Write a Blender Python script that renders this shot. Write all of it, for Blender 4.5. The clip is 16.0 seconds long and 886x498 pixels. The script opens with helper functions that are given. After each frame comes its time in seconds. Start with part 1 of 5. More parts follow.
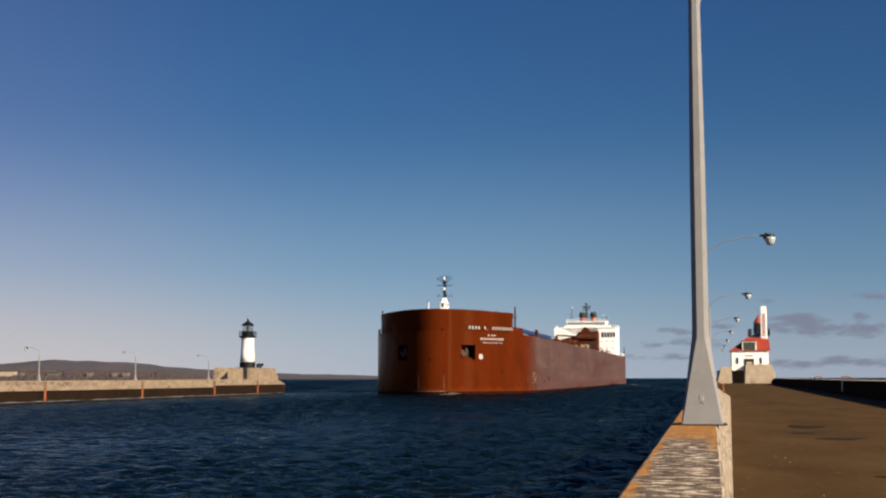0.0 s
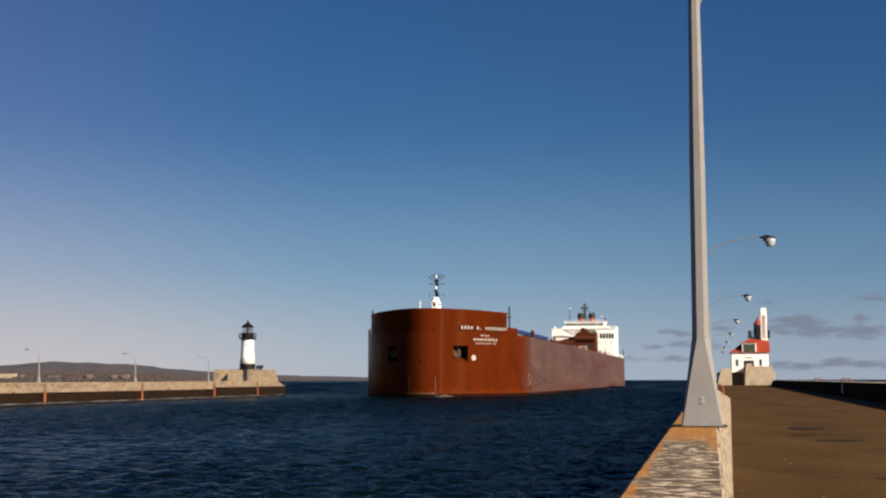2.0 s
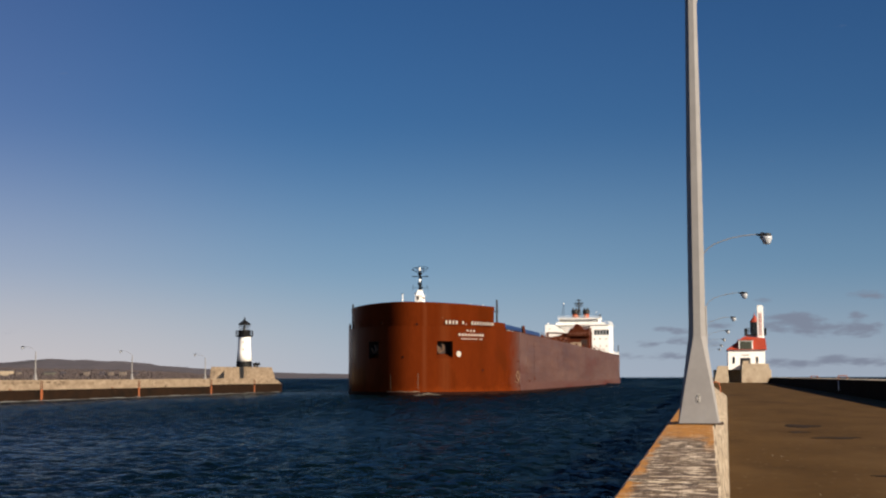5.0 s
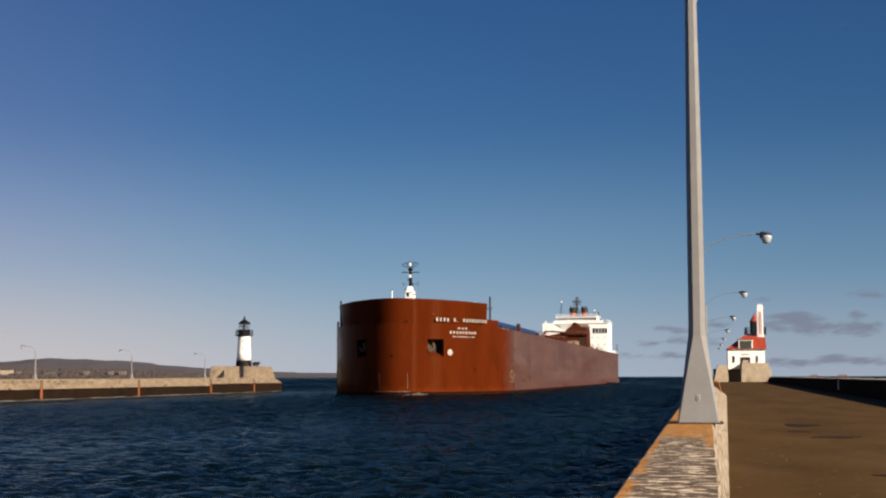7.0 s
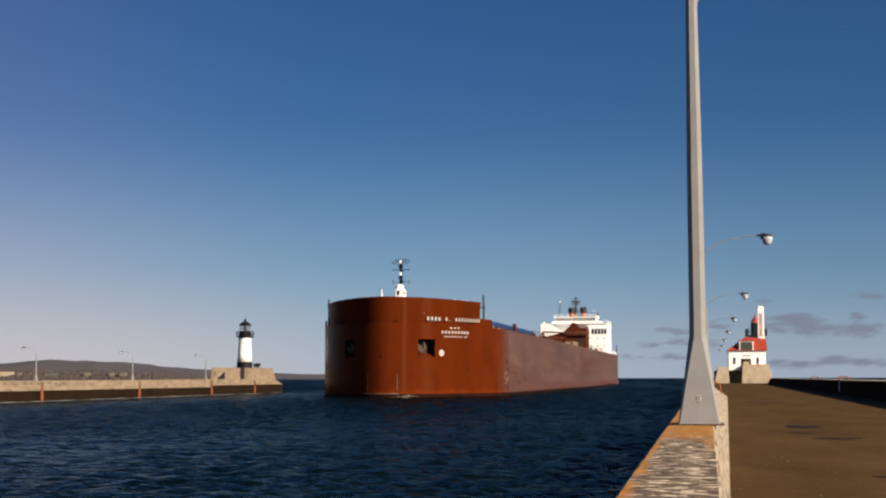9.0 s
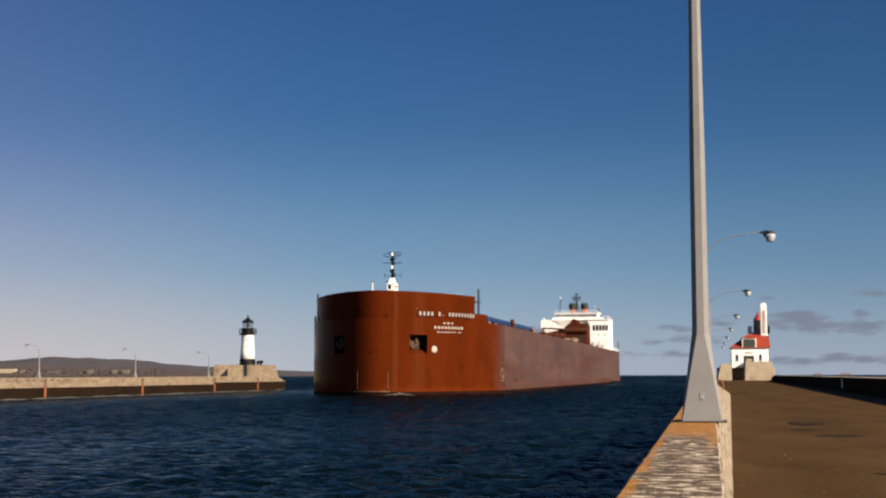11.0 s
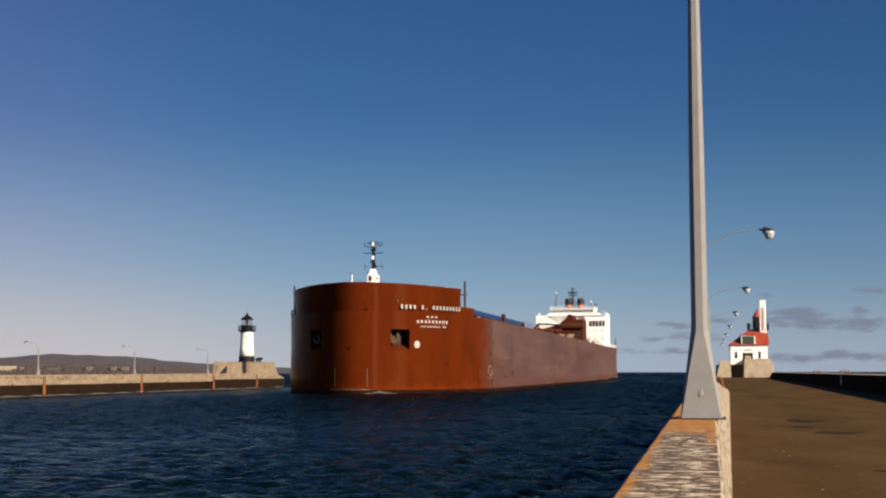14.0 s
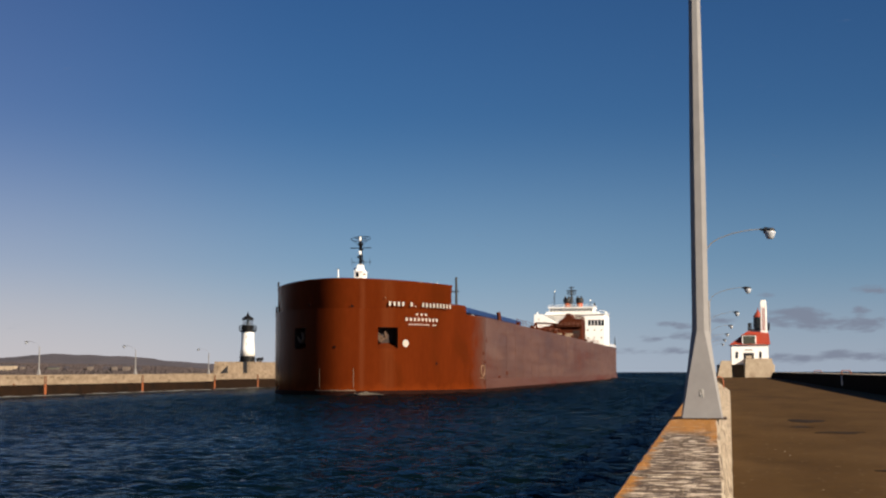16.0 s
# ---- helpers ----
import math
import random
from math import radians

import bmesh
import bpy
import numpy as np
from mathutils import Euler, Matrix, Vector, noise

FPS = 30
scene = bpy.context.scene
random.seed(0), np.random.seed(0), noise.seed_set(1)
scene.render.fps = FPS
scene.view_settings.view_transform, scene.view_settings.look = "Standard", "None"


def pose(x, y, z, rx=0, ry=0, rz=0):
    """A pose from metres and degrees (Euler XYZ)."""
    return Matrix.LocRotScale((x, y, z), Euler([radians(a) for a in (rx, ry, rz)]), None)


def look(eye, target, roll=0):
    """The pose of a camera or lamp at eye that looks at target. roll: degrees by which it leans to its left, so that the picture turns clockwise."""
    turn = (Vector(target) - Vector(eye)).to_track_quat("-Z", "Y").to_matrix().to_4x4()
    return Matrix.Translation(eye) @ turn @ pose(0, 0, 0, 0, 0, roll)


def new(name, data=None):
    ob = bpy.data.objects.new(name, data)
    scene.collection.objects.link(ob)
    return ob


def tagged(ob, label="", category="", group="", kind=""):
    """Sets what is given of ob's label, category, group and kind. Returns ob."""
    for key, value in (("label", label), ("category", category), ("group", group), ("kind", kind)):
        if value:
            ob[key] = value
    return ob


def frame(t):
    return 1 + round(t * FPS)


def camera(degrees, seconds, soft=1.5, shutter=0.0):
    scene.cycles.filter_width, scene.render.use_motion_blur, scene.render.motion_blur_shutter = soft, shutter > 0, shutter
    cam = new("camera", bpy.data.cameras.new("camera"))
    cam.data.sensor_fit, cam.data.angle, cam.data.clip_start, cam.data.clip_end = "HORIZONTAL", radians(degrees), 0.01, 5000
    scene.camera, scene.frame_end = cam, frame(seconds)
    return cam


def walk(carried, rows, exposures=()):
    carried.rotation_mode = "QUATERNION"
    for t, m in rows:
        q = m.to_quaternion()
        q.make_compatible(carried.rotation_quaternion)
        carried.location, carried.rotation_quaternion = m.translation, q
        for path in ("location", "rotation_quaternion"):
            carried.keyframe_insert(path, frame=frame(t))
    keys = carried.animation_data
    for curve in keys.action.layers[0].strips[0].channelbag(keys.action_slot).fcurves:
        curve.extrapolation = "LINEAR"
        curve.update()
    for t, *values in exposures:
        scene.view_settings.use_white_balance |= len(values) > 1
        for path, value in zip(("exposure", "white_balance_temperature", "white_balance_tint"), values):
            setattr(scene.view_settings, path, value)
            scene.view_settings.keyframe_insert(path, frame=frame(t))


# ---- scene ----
# ---------------------------------------------------------------- camera
EYE = Vector((0, 0, 1.2))
WATER_Z = -1.95
cam = camera(36.2, 16.0, 2.2)
# seconds, bearing east of the pier's axis, rise of the view, both in degrees
VIEW = [
    (0, -10.929, 5.426), (0.5, -10.934, 5.465), (1, -10.885, 5.503), (1.5, -10.885, 5.533),
    (2, -10.928, 5.501), (2.5, -10.892, 5.581), (3, -10.855, 5.507), (3.5, -10.891, 5.468),
    (4, -10.819, 5.434), (6.5, -10.783, 5.368), (7, -10.783, 5.361), (7.5, -10.819, 5.387),
    (8, -10.819, 5.345), (8.5, -10.778, 5.390), (9, -10.814, 5.421), (11.5, -10.934, 5.288),
    (12, -10.925, 5.323), (12.5, -10.887, 5.301), (13, -10.886, 5.248), (13.5, -10.875, 5.171),
    (14, -10.893, 5.177), (14.5, -10.969, 5.247), (15, -10.856, 5.215), (15.5, -10.895, 5.241),
    (16, -10.928, 5.175)]


def aim(bearing, rise):
    b, e = radians(bearing), radians(rise)
    way = Vector((math.sin(b) * math.cos(e), math.cos(b) * math.cos(e), math.sin(e)))
    return look(EYE, EYE + way * 100, -0.12)


walk(cam, [(t, aim(b, e)) for t, b, e in VIEW])

# ---------------------------------------------------------------- world, sun, exposure
SUN_AZ, SUN_EL = 122.0, 26.5      # clockwise from the pier's axis, above the horizon
world = bpy.data.worlds.new("world")
scene.world = world
world.use_nodes = True
wn, wl = world.node_tree.nodes, world.node_tree.links
sky = wn.new("ShaderNodeTexSky")
sky.sky_type, sky.sun_disc = "NISHITA", False
sky.sun_elevation, sky.sun_rotation = radians(SUN_EL), radians(SUN_AZ)
sky.altitude, sky.air_density, sky.dust_density, sky.ozone_density = 200, 1.0, 0.15, 2.0
grade = wn.new("ShaderNodeHueSaturation")
grade.inputs["Saturation"].default_value, grade.inputs["Value"].default_value = 1.2, 0.585
wl.new(sky.outputs[0], grade.inputs["Color"])
tint = wn.new("ShaderNodeMix")
tint.data_type, tint.blend_type = "RGBA", "MULTIPLY"
tint.inputs[0].default_value = 1.0
wl.new(grade.outputs[0], tint.inputs[6])

# thin broken clouds low over the lake beyond the south pier
wc = wn.new("ShaderNodeTexCoord")
sep = wn.new("ShaderNodeSeparateXYZ")
wl.new(wc.outputs["Generated"], sep.inputs[0])
stretch = wn.new("ShaderNodeMapping")
stretch.inputs["Scale"].default_value = (20, 20, 75)
wl.new(wc.outputs["Generated"], stretch.inputs["Vector"])
puff = wn.new("ShaderNodeTexNoise")
puff.inputs["Scale"].default_value, puff.inputs["Detail"].default_value, puff.inputs["Roughness"].default_value = 1.8, 9, 0.62
wl.new(stretch.outputs[0], puff.inputs["Vector"])


def span(value, a, b, c=0.0, d=1.0):
    r = wn.new("ShaderNodeMapRange")
    r.interpolation_type = "SMOOTHSTEP"
    r.inputs[1].default_value, r.inputs[2].default_value, r.inputs[3].default_value, r.inputs[4].default_value = a, b, c, d
    wl.new(value, r.inputs[0])
    return r.outputs[0]


def times(a, b):
    m = wn.new("ShaderNodeMath")
    m.operation = "MULTIPLY"
    wl.new(a, m.inputs[0])
    wl.new(b, m.inputs[1])
    return m.outputs[0]


def calc(op, a, b, c=None):
    m = wn.new("ShaderNodeMath")
    m.operation = op
    for i, v in enumerate((a, b, c)):
        if v is None:
            continue
        if isinstance(v, (int, float)):
            m.inputs[i].default_value = v
        else:
            wl.new(v, m.inputs[i])
    return m.outputs[0]


# each cloud: bearing and height as slopes, half its width, half its height, density
across, up = calc("DIVIDE", sep.outputs["X"], sep.outputs["Y"]), calc("DIVIDE", sep.outputs["Z"], sep.outputs["Y"])
mass = None
for cx, cy, wide, high, dense in [(0.0659, 0.0382, 0.026, 0.0082, 1.2),
                                  (0.0971, 0.0330, 0.029, 0.0068, 1.2),
                                  (0.1087, 0.0409, 0.0083, 0.005, 0.8),
                                  (0.0112, 0.0386, 0.0142, 0.0038, 0.9),
                                  (0.1183, 0.0573, 0.0146, 0.0038, 0.9),
                                  (0.0462, 0.0549, 0.0083, 0.0021, 0.6),
                                  (0.1087, 0.011, 0.034, 0.0046, 0.75),
                                  (-0.0016, 0.0248, 0.0187, 0.0042, 0.7),
                                  (0.062, 0.0082, 0.03, 0.0042, 0.7),
                                  (-0.0414, 0.0234, 0.012, 0.0034, 0.9),
                                  (-0.0374, 0.0155, 0.026, 0.0034, 0.9),
                                  (-0.021, 0.0335, 0.014, 0.003, 0.8)]:
    dx = calc("DIVIDE", calc("SUBTRACT", across, cx), wide)
    dy = calc("DIVIDE", calc("SUBTRACT", up, cy), high)
    lump = calc("MULTIPLY", calc("SUBTRACT", 1.0, calc("ADD", calc("MULTIPLY", dx, dx), calc("MULTIPLY", dy, dy))), dense)
    lump = calc("MAXIMUM", lump, -1.0)
    mass = lump if mass is None else calc("MAXIMUM", mass, lump)
mass = calc("ADD", mass, calc("MULTIPLY", calc("SUBTRACT", puff.outputs["Fac"], 0.5), 5.4))
cover = times(span(mass, -0.1, 1.25, 0.0, 0.85), span(sep.outputs["Y"], 0.0, 0.2))
cloud = wn.new("ShaderNodeMix")
cloud.data_type = "RGBA"
cloud.inputs[7].default_value = (2.132, 2.392, 3.172, 1)
wl.new(cover, cloud.inputs[0])
hue = wn.new("ShaderNodeMix")
hue.data_type = "RGBA"
hue.inputs[6].default_value, hue.inputs[7].default_value = (0.80, 0.74, 1.0, 1), (0.46, 0.69, 0.985, 1)
wl.new(span(sep.outputs["X"], -0.55, -0.25), hue.inputs[0])
wl.new(hue.outputs[2], tint.inputs[7])
# pale haze that thickens towards the horizon, a little warmer over the land
air = wn.new("ShaderNodeMix")
air.data_type = "RGBA"
air.inputs[6].default_value, air.inputs[7].default_value = (4.836, 5.304, 6.604, 1), (3.25, 4.68, 6.6, 1)
wl.new(span(sep.outputs["X"], -0.52, -0.2), air.inputs[0])
lake_air = wn.new("ShaderNodeMix")
lake_air.data_type = "RGBA"
wl.new(span(sep.outputs["X"], -0.2, 0.12), lake_air.inputs[0])
wl.new(air.outputs[2], lake_air.inputs[6])
lake_air.inputs[7].default_value = (2.35, 3.7, 5.6, 1)
haze = wn.new("ShaderNodeMix")
haze.data_type = "RGBA"
wl.new(span(sep.outputs["Z"], -0.05, 0.195, 0.9, 0.0), haze.inputs[0])
wl.new(tint.outputs[2], haze.inputs[6])
wl.new(lake_air.outputs[2], haze.inputs[7])
warm = wn.new("ShaderNodeMix")
warm.data_type = "RGBA"
warm.inputs[7].default_value = (6.552, 5.98, 5.876, 1)
wl.new(times(span(sep.outputs["Z"], -0.01, 0.085, 0.75, 0.0), span(sep.outputs["X"], -0.5, -0.15, 1.0, 0.45)), warm.inputs[0])
wl.new(haze.outputs[2], warm.inputs[6])
wl.new(warm.outputs[2], cloud.inputs[6])
wl.new(cloud.outputs[2], wn["Background"].inputs["Color"])
wn["Background"].inputs["Strength"].default_value = 0.05

sun = new("sun", bpy.data.lights.new("sun", "SUN"))
sun.data.energy, sun.data.angle, sun.data.color = 5.0, radians(0.53), (1.0, 0.85, 0.66)
sun_way = Vector((math.sin(radians(SUN_AZ)) * math.cos(radians(SUN_EL)), math.cos(radians(SUN_AZ)) * math.cos(radians(SUN_EL)), math.sin(radians(SUN_EL))))
sun.matrix_world = look(sun_way * 300, (0, 0, 0))
scene.view_settings.exposure = 0.89


# ---------------------------------------------------------------- materials
def surface(name, low, high, scale, rough=0.7, metal=0.0, bump=0.2, fine=6.0, stain=None, stain_scale=0.4, stain_cover=0.45, stretch=(1, 1, 1), spec=0.5):
    """Two colours mixed by coarse and fine noise, an optional stain on a larger scale, and a relief."""
    m = bpy.data.materials.new(name)
    m.use_nodes = True
    n, l = m.node_tree.nodes, m.node_tree.links
    b = n["Principled BSDF"]
    b.inputs["Metallic"].default_value = metal
    b.inputs["Specular IOR Level"].default_value = spec
    co, mp = n.new("ShaderNodeTexCoord"), n.new("ShaderNodeMapping")
    mp.inputs["Scale"].default_value = stretch
    l.new(co.outputs["Object"], mp.inputs["Vector"])

    def tex(s, detail, distort=0.0):
        t = n.new("ShaderNodeTexNoise")
        t.inputs["Scale"].default_value, t.inputs["Detail"].default_value, t.inputs["Distortion"].default_value = s, detail, distort
        l.new(mp.outputs[0], t.inputs["Vector"])
        return t.outputs["Fac"]

    coarse, grain = tex(scale, 5), tex(scale * fine, 4)
    add = n.new("ShaderNodeMath")
    add.operation = "MULTIPLY_ADD"
    l.new(grain, add.inputs[0])
    add.inputs[1].default_value = 0.5
    l.new(coarse, add.inputs[2])
    ramp = n.new("ShaderNodeMapRange")
    ramp.inputs[1].default_value, ramp.inputs[2].default_value = 0.5, 1.0
    l.new(add.outputs[0], ramp.inputs[0])
    mix = n.new("ShaderNodeMix")
    mix.data_type = "RGBA"
    mix.inputs[6].default_value, mix.inputs[7].default_value = (*low, 1), (*high, 1)
    l.new(ramp.outputs[0], mix.inputs[0])
    out = mix.outputs[2]
    if stain:
        s = n.new("ShaderNodeMapRange")
        s.inputs[1].default_value, s.inputs[2].default_value = 1 - stain_cover, 1 - stain_cover + 0.12
        l.new(tex(stain_scale, 6, 0.4), s.inputs[0])
        m2 = n.new("ShaderNodeMix")
        m2.data_type = "RGBA"
        l.new(s.outputs[0], m2.inputs[0])
        l.new(out, m2.inputs[6])
        m2.inputs[7].default_value = (*stain, 1)
        out = m2.outputs[2]
    l.new(out, b.inputs["Base Color"])
    r = n.new("ShaderNodeMapRange")
    r.inputs[3].default_value, r.inputs[4].default_value = max(0.02, rough - 0.12), min(1, rough + 0.12)
    l.new(grain, r.inputs[0])
    l.new(r.outputs[0], b.inputs["Roughness"])
    if bump:
        bp = n.new("ShaderNodeBump")
        bp.inputs["Strength"].default_value, bp.inputs["Distance"].default_value = bump, 0.02
        l.new(add.outputs[0], bp.inputs["Height"])
        l.new(bp.outputs[0], b.inputs["Normal"])
    return m


def glass(name, colour, rough=0.05):
    m = bpy.data.materials.new(name)
    m.use_nodes = True
    b = m.node_tree.nodes["Principled BSDF"]
    b.inputs["Base Color"].default_value, b.inputs["Roughness"].default_value = (*colour, 1), rough
    return m


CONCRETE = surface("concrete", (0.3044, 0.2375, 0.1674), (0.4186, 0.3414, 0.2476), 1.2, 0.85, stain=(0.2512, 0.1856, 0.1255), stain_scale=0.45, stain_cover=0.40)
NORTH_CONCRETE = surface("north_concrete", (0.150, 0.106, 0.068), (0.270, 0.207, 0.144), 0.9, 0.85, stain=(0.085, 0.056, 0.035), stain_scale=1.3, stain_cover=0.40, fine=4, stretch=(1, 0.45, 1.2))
# near-black base colour holds the lake parapet's shade
SHADED_CONCRETE = surface("shaded_concrete", (0.0062, 0.0046, 0.0028), (0.014, 0.0108, 0.007), 1.0, 0.95, stain=(0.005, 0.0042, 0.0026), stain_scale=0.4, spec=0.01)
SPALL = surface("spalled_concrete", (0.1013, 0.0702, 0.0432), (0.1688, 0.1215, 0.0783), 3.0, 0.9)
WET_CONCRETE = surface("wet_concrete", (0.0086, 0.0039, 0.0015), (0.0205, 0.0094, 0.0034), 1.2, 0.7, stain=(0.00651, 0.003487, 0.001628), stain_scale=0.7, spec=0.15, stretch=(1, 0.5, 0.6))
DECK = surface("deck_concrete", (0.0553, 0.0308, 0.0113), (0.0893, 0.0511, 0.0194), 0.7, 0.9, spec=0.04, stain=(0.05117, 0.02805, 0.0114), stain_scale=0.3, stain_cover=0.45, fine=14, stretch=(0.8, 0.3, 1))


def clear_glass(name):
    """A thin pane: mostly clear, with a faint gloss."""
    m = bpy.data.materials.new(name)
    m.use_nodes = True
    n, l = m.node_tree.nodes, m.node_tree.links
    n.remove(n["Principled BSDF"])
    see, shine, blend = n.new("ShaderNodeBsdfTransparent"), n.new("ShaderNodeBsdfGlossy"), n.new("ShaderNodeMixShader")
    shine.inputs["Roughness"].default_value, blend.inputs[0].default_value = 0.05, 0.08
    l.new(see.outputs[0], blend.inputs[1])
    l.new(shine.outputs[0], blend.inputs[2])
    l.new(blend.outputs[0], n["Material Output"].inputs["Surface"])
    return m


CLEAR = clear_glass("clear_pane")


def worn_patches(m):
    """Pale scuffed patches and dark blotches over the walkway's concrete."""
    n, l = m.node_tree.nodes, m.node_tree.links
    b = n["Principled BSDF"]
    paint = b.inputs["Base Color"].links[0].from_socket
    co = n.new("ShaderNodeTexCoord")
    for scale, stretch, low, high, amount, colour in ((0.8, (0.7, 0.2, 1), 0.49, 0.68, 0.42, (0.1085, 0.06696, 0.031, 1)), (1.5, (0.6, 0.2, 1), 0.53, 0.68, 0.32, (0.0248, 0.01426, 0.0062, 1)), (7.0, (1, 0.3, 1), 0.60, 0.70, 0.6, (0.124, 0.0868, 0.0496, 1))):
        mp, t, r, mx = n.new("ShaderNodeMapping"), n.new("ShaderNodeTexNoise"), n.new("ShaderNodeMapRange"), n.new("ShaderNodeMix")
        mp.inputs["Scale"].default_value = stretch
        l.new(co.outputs["Object"], mp.inputs["Vector"])
        l.new(mp.outputs[0], t.inputs["Vector"])
        t.inputs["Scale"].default_value, t.inputs["Detail"].default_value, t.inputs["Roughness"].default_value = scale, 6, 0.6
        r.inputs[1].default_value, r.inputs[2].default_value, r.inputs[3].default_value, r.inputs[4].default_value = low, high, 0, amount
        l.new(t.outputs["Fac"], r.inputs[0])
        mx.data_type = "RGBA"
        l.new(r.outputs[0], mx.inputs[0])
        l.new(paint, mx.inputs[6])
        mx.inputs[7].default_value = colour
        paint = mx.outputs[2]
    l.new(paint, b.inputs["Base Color"])


worn_patches(DECK)
STEEL_GREY = surface("painted_steel", (0.1958, 0.1886, 0.1877), (0.2284, 0.2218, 0.22), 3.0, 0.45, bump=0.05, stain=(0.1795, 0.1719, 0.1701), stain_scale=1.2, spec=0.25)
BOWL = surface("lamp_bowl", (0.34, 0.36, 0.40), (0.42, 0.44, 0.47), 8, 0.3, bump=0.03)
ALUMINIUM = surface("aluminium", (0.372, 0.372, 0.372), (0.465, 0.465, 0.4588), 8, 0.5, metal=0.5, bump=0.05)
DARK_METAL = surface("dark_metal", (0.00744, 0.00806, 0.0093), (0.0186, 0.0186, 0.02108), 4, 0.5, bump=0.05)
BLACK_IRON = surface("black_iron", (0.00248, 0.002604, 0.0031), (0.0062, 0.0062, 0.00744), 4, 0.6, bump=0.05, spec=0.2)
PLATE = surface("plate_white", (0.36, 0.35, 0.33), (0.45, 0.44, 0.42), 30, 0.5, bump=0.02)
PLATE_RUST = surface("plate_rust", (0.024, 0.013, 0.008), (0.062, 0.032, 0.016), 9, 0.8, bump=0.3)
LENS = glass("lens_glass", (0.12, 0.12, 0.115), 0.1)
ORANGE = surface("orange_paint", (0.248, 0.0558, 0.0124), (0.3224, 0.0868, 0.0217), 5, 0.6, stain=(0.217, 0.062, 0.0248), stain_scale=3)
LADDER = surface("ladder_rust", (0.11, 0.042, 0.018), (0.17, 0.062, 0.024), 4, 0.7)
FADED_ORANGE = surface("faded_orange", (0.17, 0.062, 0.035), (0.23, 0.09, 0.052), 5, 0.7)
WHITE = surface("white_paint", (0.80, 0.79, 0.76), (0.88, 0.87, 0.85), 2, 0.6, bump=0.08, stain=(0.76, 0.74, 0.69), stain_scale=0.7, stain_cover=0.4)
SHIP_WHITE = surface("ship_white", (0.7998, 0.7905, 0.7626), (0.8649, 0.8556, 0.837), 2, 0.6, bump=0.05, stain=(0.7626, 0.744, 0.6975), stain_scale=0.5, stain_cover=0.35)
RED_ROOF = surface("red_roof", (0.250, 0.0270, 0.0095), (0.330, 0.0440, 0.0160), 3, 0.6, stain=(0.215, 0.0270, 0.0130), stain_scale=1.0)
PANE = glass("dark_pane", (0.02, 0.025, 0.03), 0.06)
HULL = surface("hull_paint", (0.06448, 0.01209, 0.00217), (0.0806, 0.0155, 0.0031), 0.25, 0.6, spec=0.06, bump=0.03, stain=(0.05456, 0.01054, 0.00248), stain_scale=0.09, stain_cover=0.45, fine=8, stretch=(1, 1, 0.35))
HULL_WORN = surface("hull_worn", (0.063, 0.0230, 0.0135), (0.114, 0.059, 0.0425), 0.12, 0.5, spec=0.28, bump=0.03, stain=(0.076, 0.0230, 0.0105), stain_scale=0.2, stain_cover=0.42, fine=5, stretch=(1, 0.10, 1.0))
GEAR = surface("gear_paint", (0.0496, 0.01147, 0.00403), (0.07316, 0.01736, 0.00589), 0.5, 0.7, spec=0.1, bump=0.03, stain=(0.031, 0.00744, 0.00248), stain_scale=0.3)
GEAR_PALE = surface("faded_gear_paint", (0.13, 0.06, 0.042), (0.19, 0.10, 0.072), 0.5, 0.7, spec=0.1, bump=0.03)


def weather_streaks(m):
    """Rain streaks down the side plating and rubbed bands along it."""
    n, l = m.node_tree.nodes, m.node_tree.links
    b = n["Principled BSDF"]
    paint = b.inputs["Base Color"].links[0].from_socket
    co = n.new("ShaderNodeTexCoord")
    for stretch, low, high, amount, colour in (((1, 0.10, 0.05), 0.47, 0.66, 0.38, (0.03844, 0.01674, 0.01116, 1)), ((1, 0.03, 1.1), 0.53, 0.66, 0.45, (0.0527, 0.01612, 0.00744, 1)),
                                               ((1, 0.25, 0.35), 0.57, 0.66, 0.4, (0.1178, 0.0713, 0.05456, 1))):
        mp, t, r, mx = n.new("ShaderNodeMapping"), n.new("ShaderNodeTexNoise"), n.new("ShaderNodeMapRange"), n.new("ShaderNodeMix")
        mp.inputs["Scale"].default_value = stretch
        l.new(co.outputs["Object"], mp.inputs["Vector"])
        l.new(mp.outputs[0], t.inputs["Vector"])
        t.inputs["Scale"].default_value, t.inputs["Detail"].default_value, t.inputs["Roughness"].default_value = 1.0, 6, 0.6
        r.inputs[1].default_value, r.inputs[2].default_value, r.inputs[3].default_value, r.inputs[4].default_value = low, high, 0, amount
        l.new(t.outputs["Fac"], r.inputs[0])
        mx.data_type = "RGBA"
        l.new(r.outputs[0], mx.inputs[0])
        l.new(paint, mx.inputs[6])
        mx.inputs[7].default_value = colour
        paint = mx.outputs[2]
    l.new(paint, b.inputs["Base Color"])


weather_streaks(HULL_WORN)
SHIP_BLUE = surface("blue_paint", (0.00496, 0.02232, 0.0868), (0.00868, 0.0341, 0.124), 1.0, 0.5, bump=0.03)
FUNNEL_BLACK = surface("black_paint", (0.00496, 0.00496, 0.00558), (0.0124, 0.0124, 0.01364), 1.0, 0.5, bump=0.03)
# aerial haze is mixed into this base colour as a blue-purple tint
LAND = surface("hazed_hill", (0.04216, 0.0372, 0.04588), (0.06696, 0.05766, 0.06696), 0.02, 1.0, bump=0.0, stain=(0.03472, 0.03162, 0.03844), stain_scale=0.006, fine=9)
FACADE = surface("far_facade", (0.1054, 0.0837, 0.0713), (0.1674, 0.1333, 0.1116), 0.3, 0.9, bump=0.0)
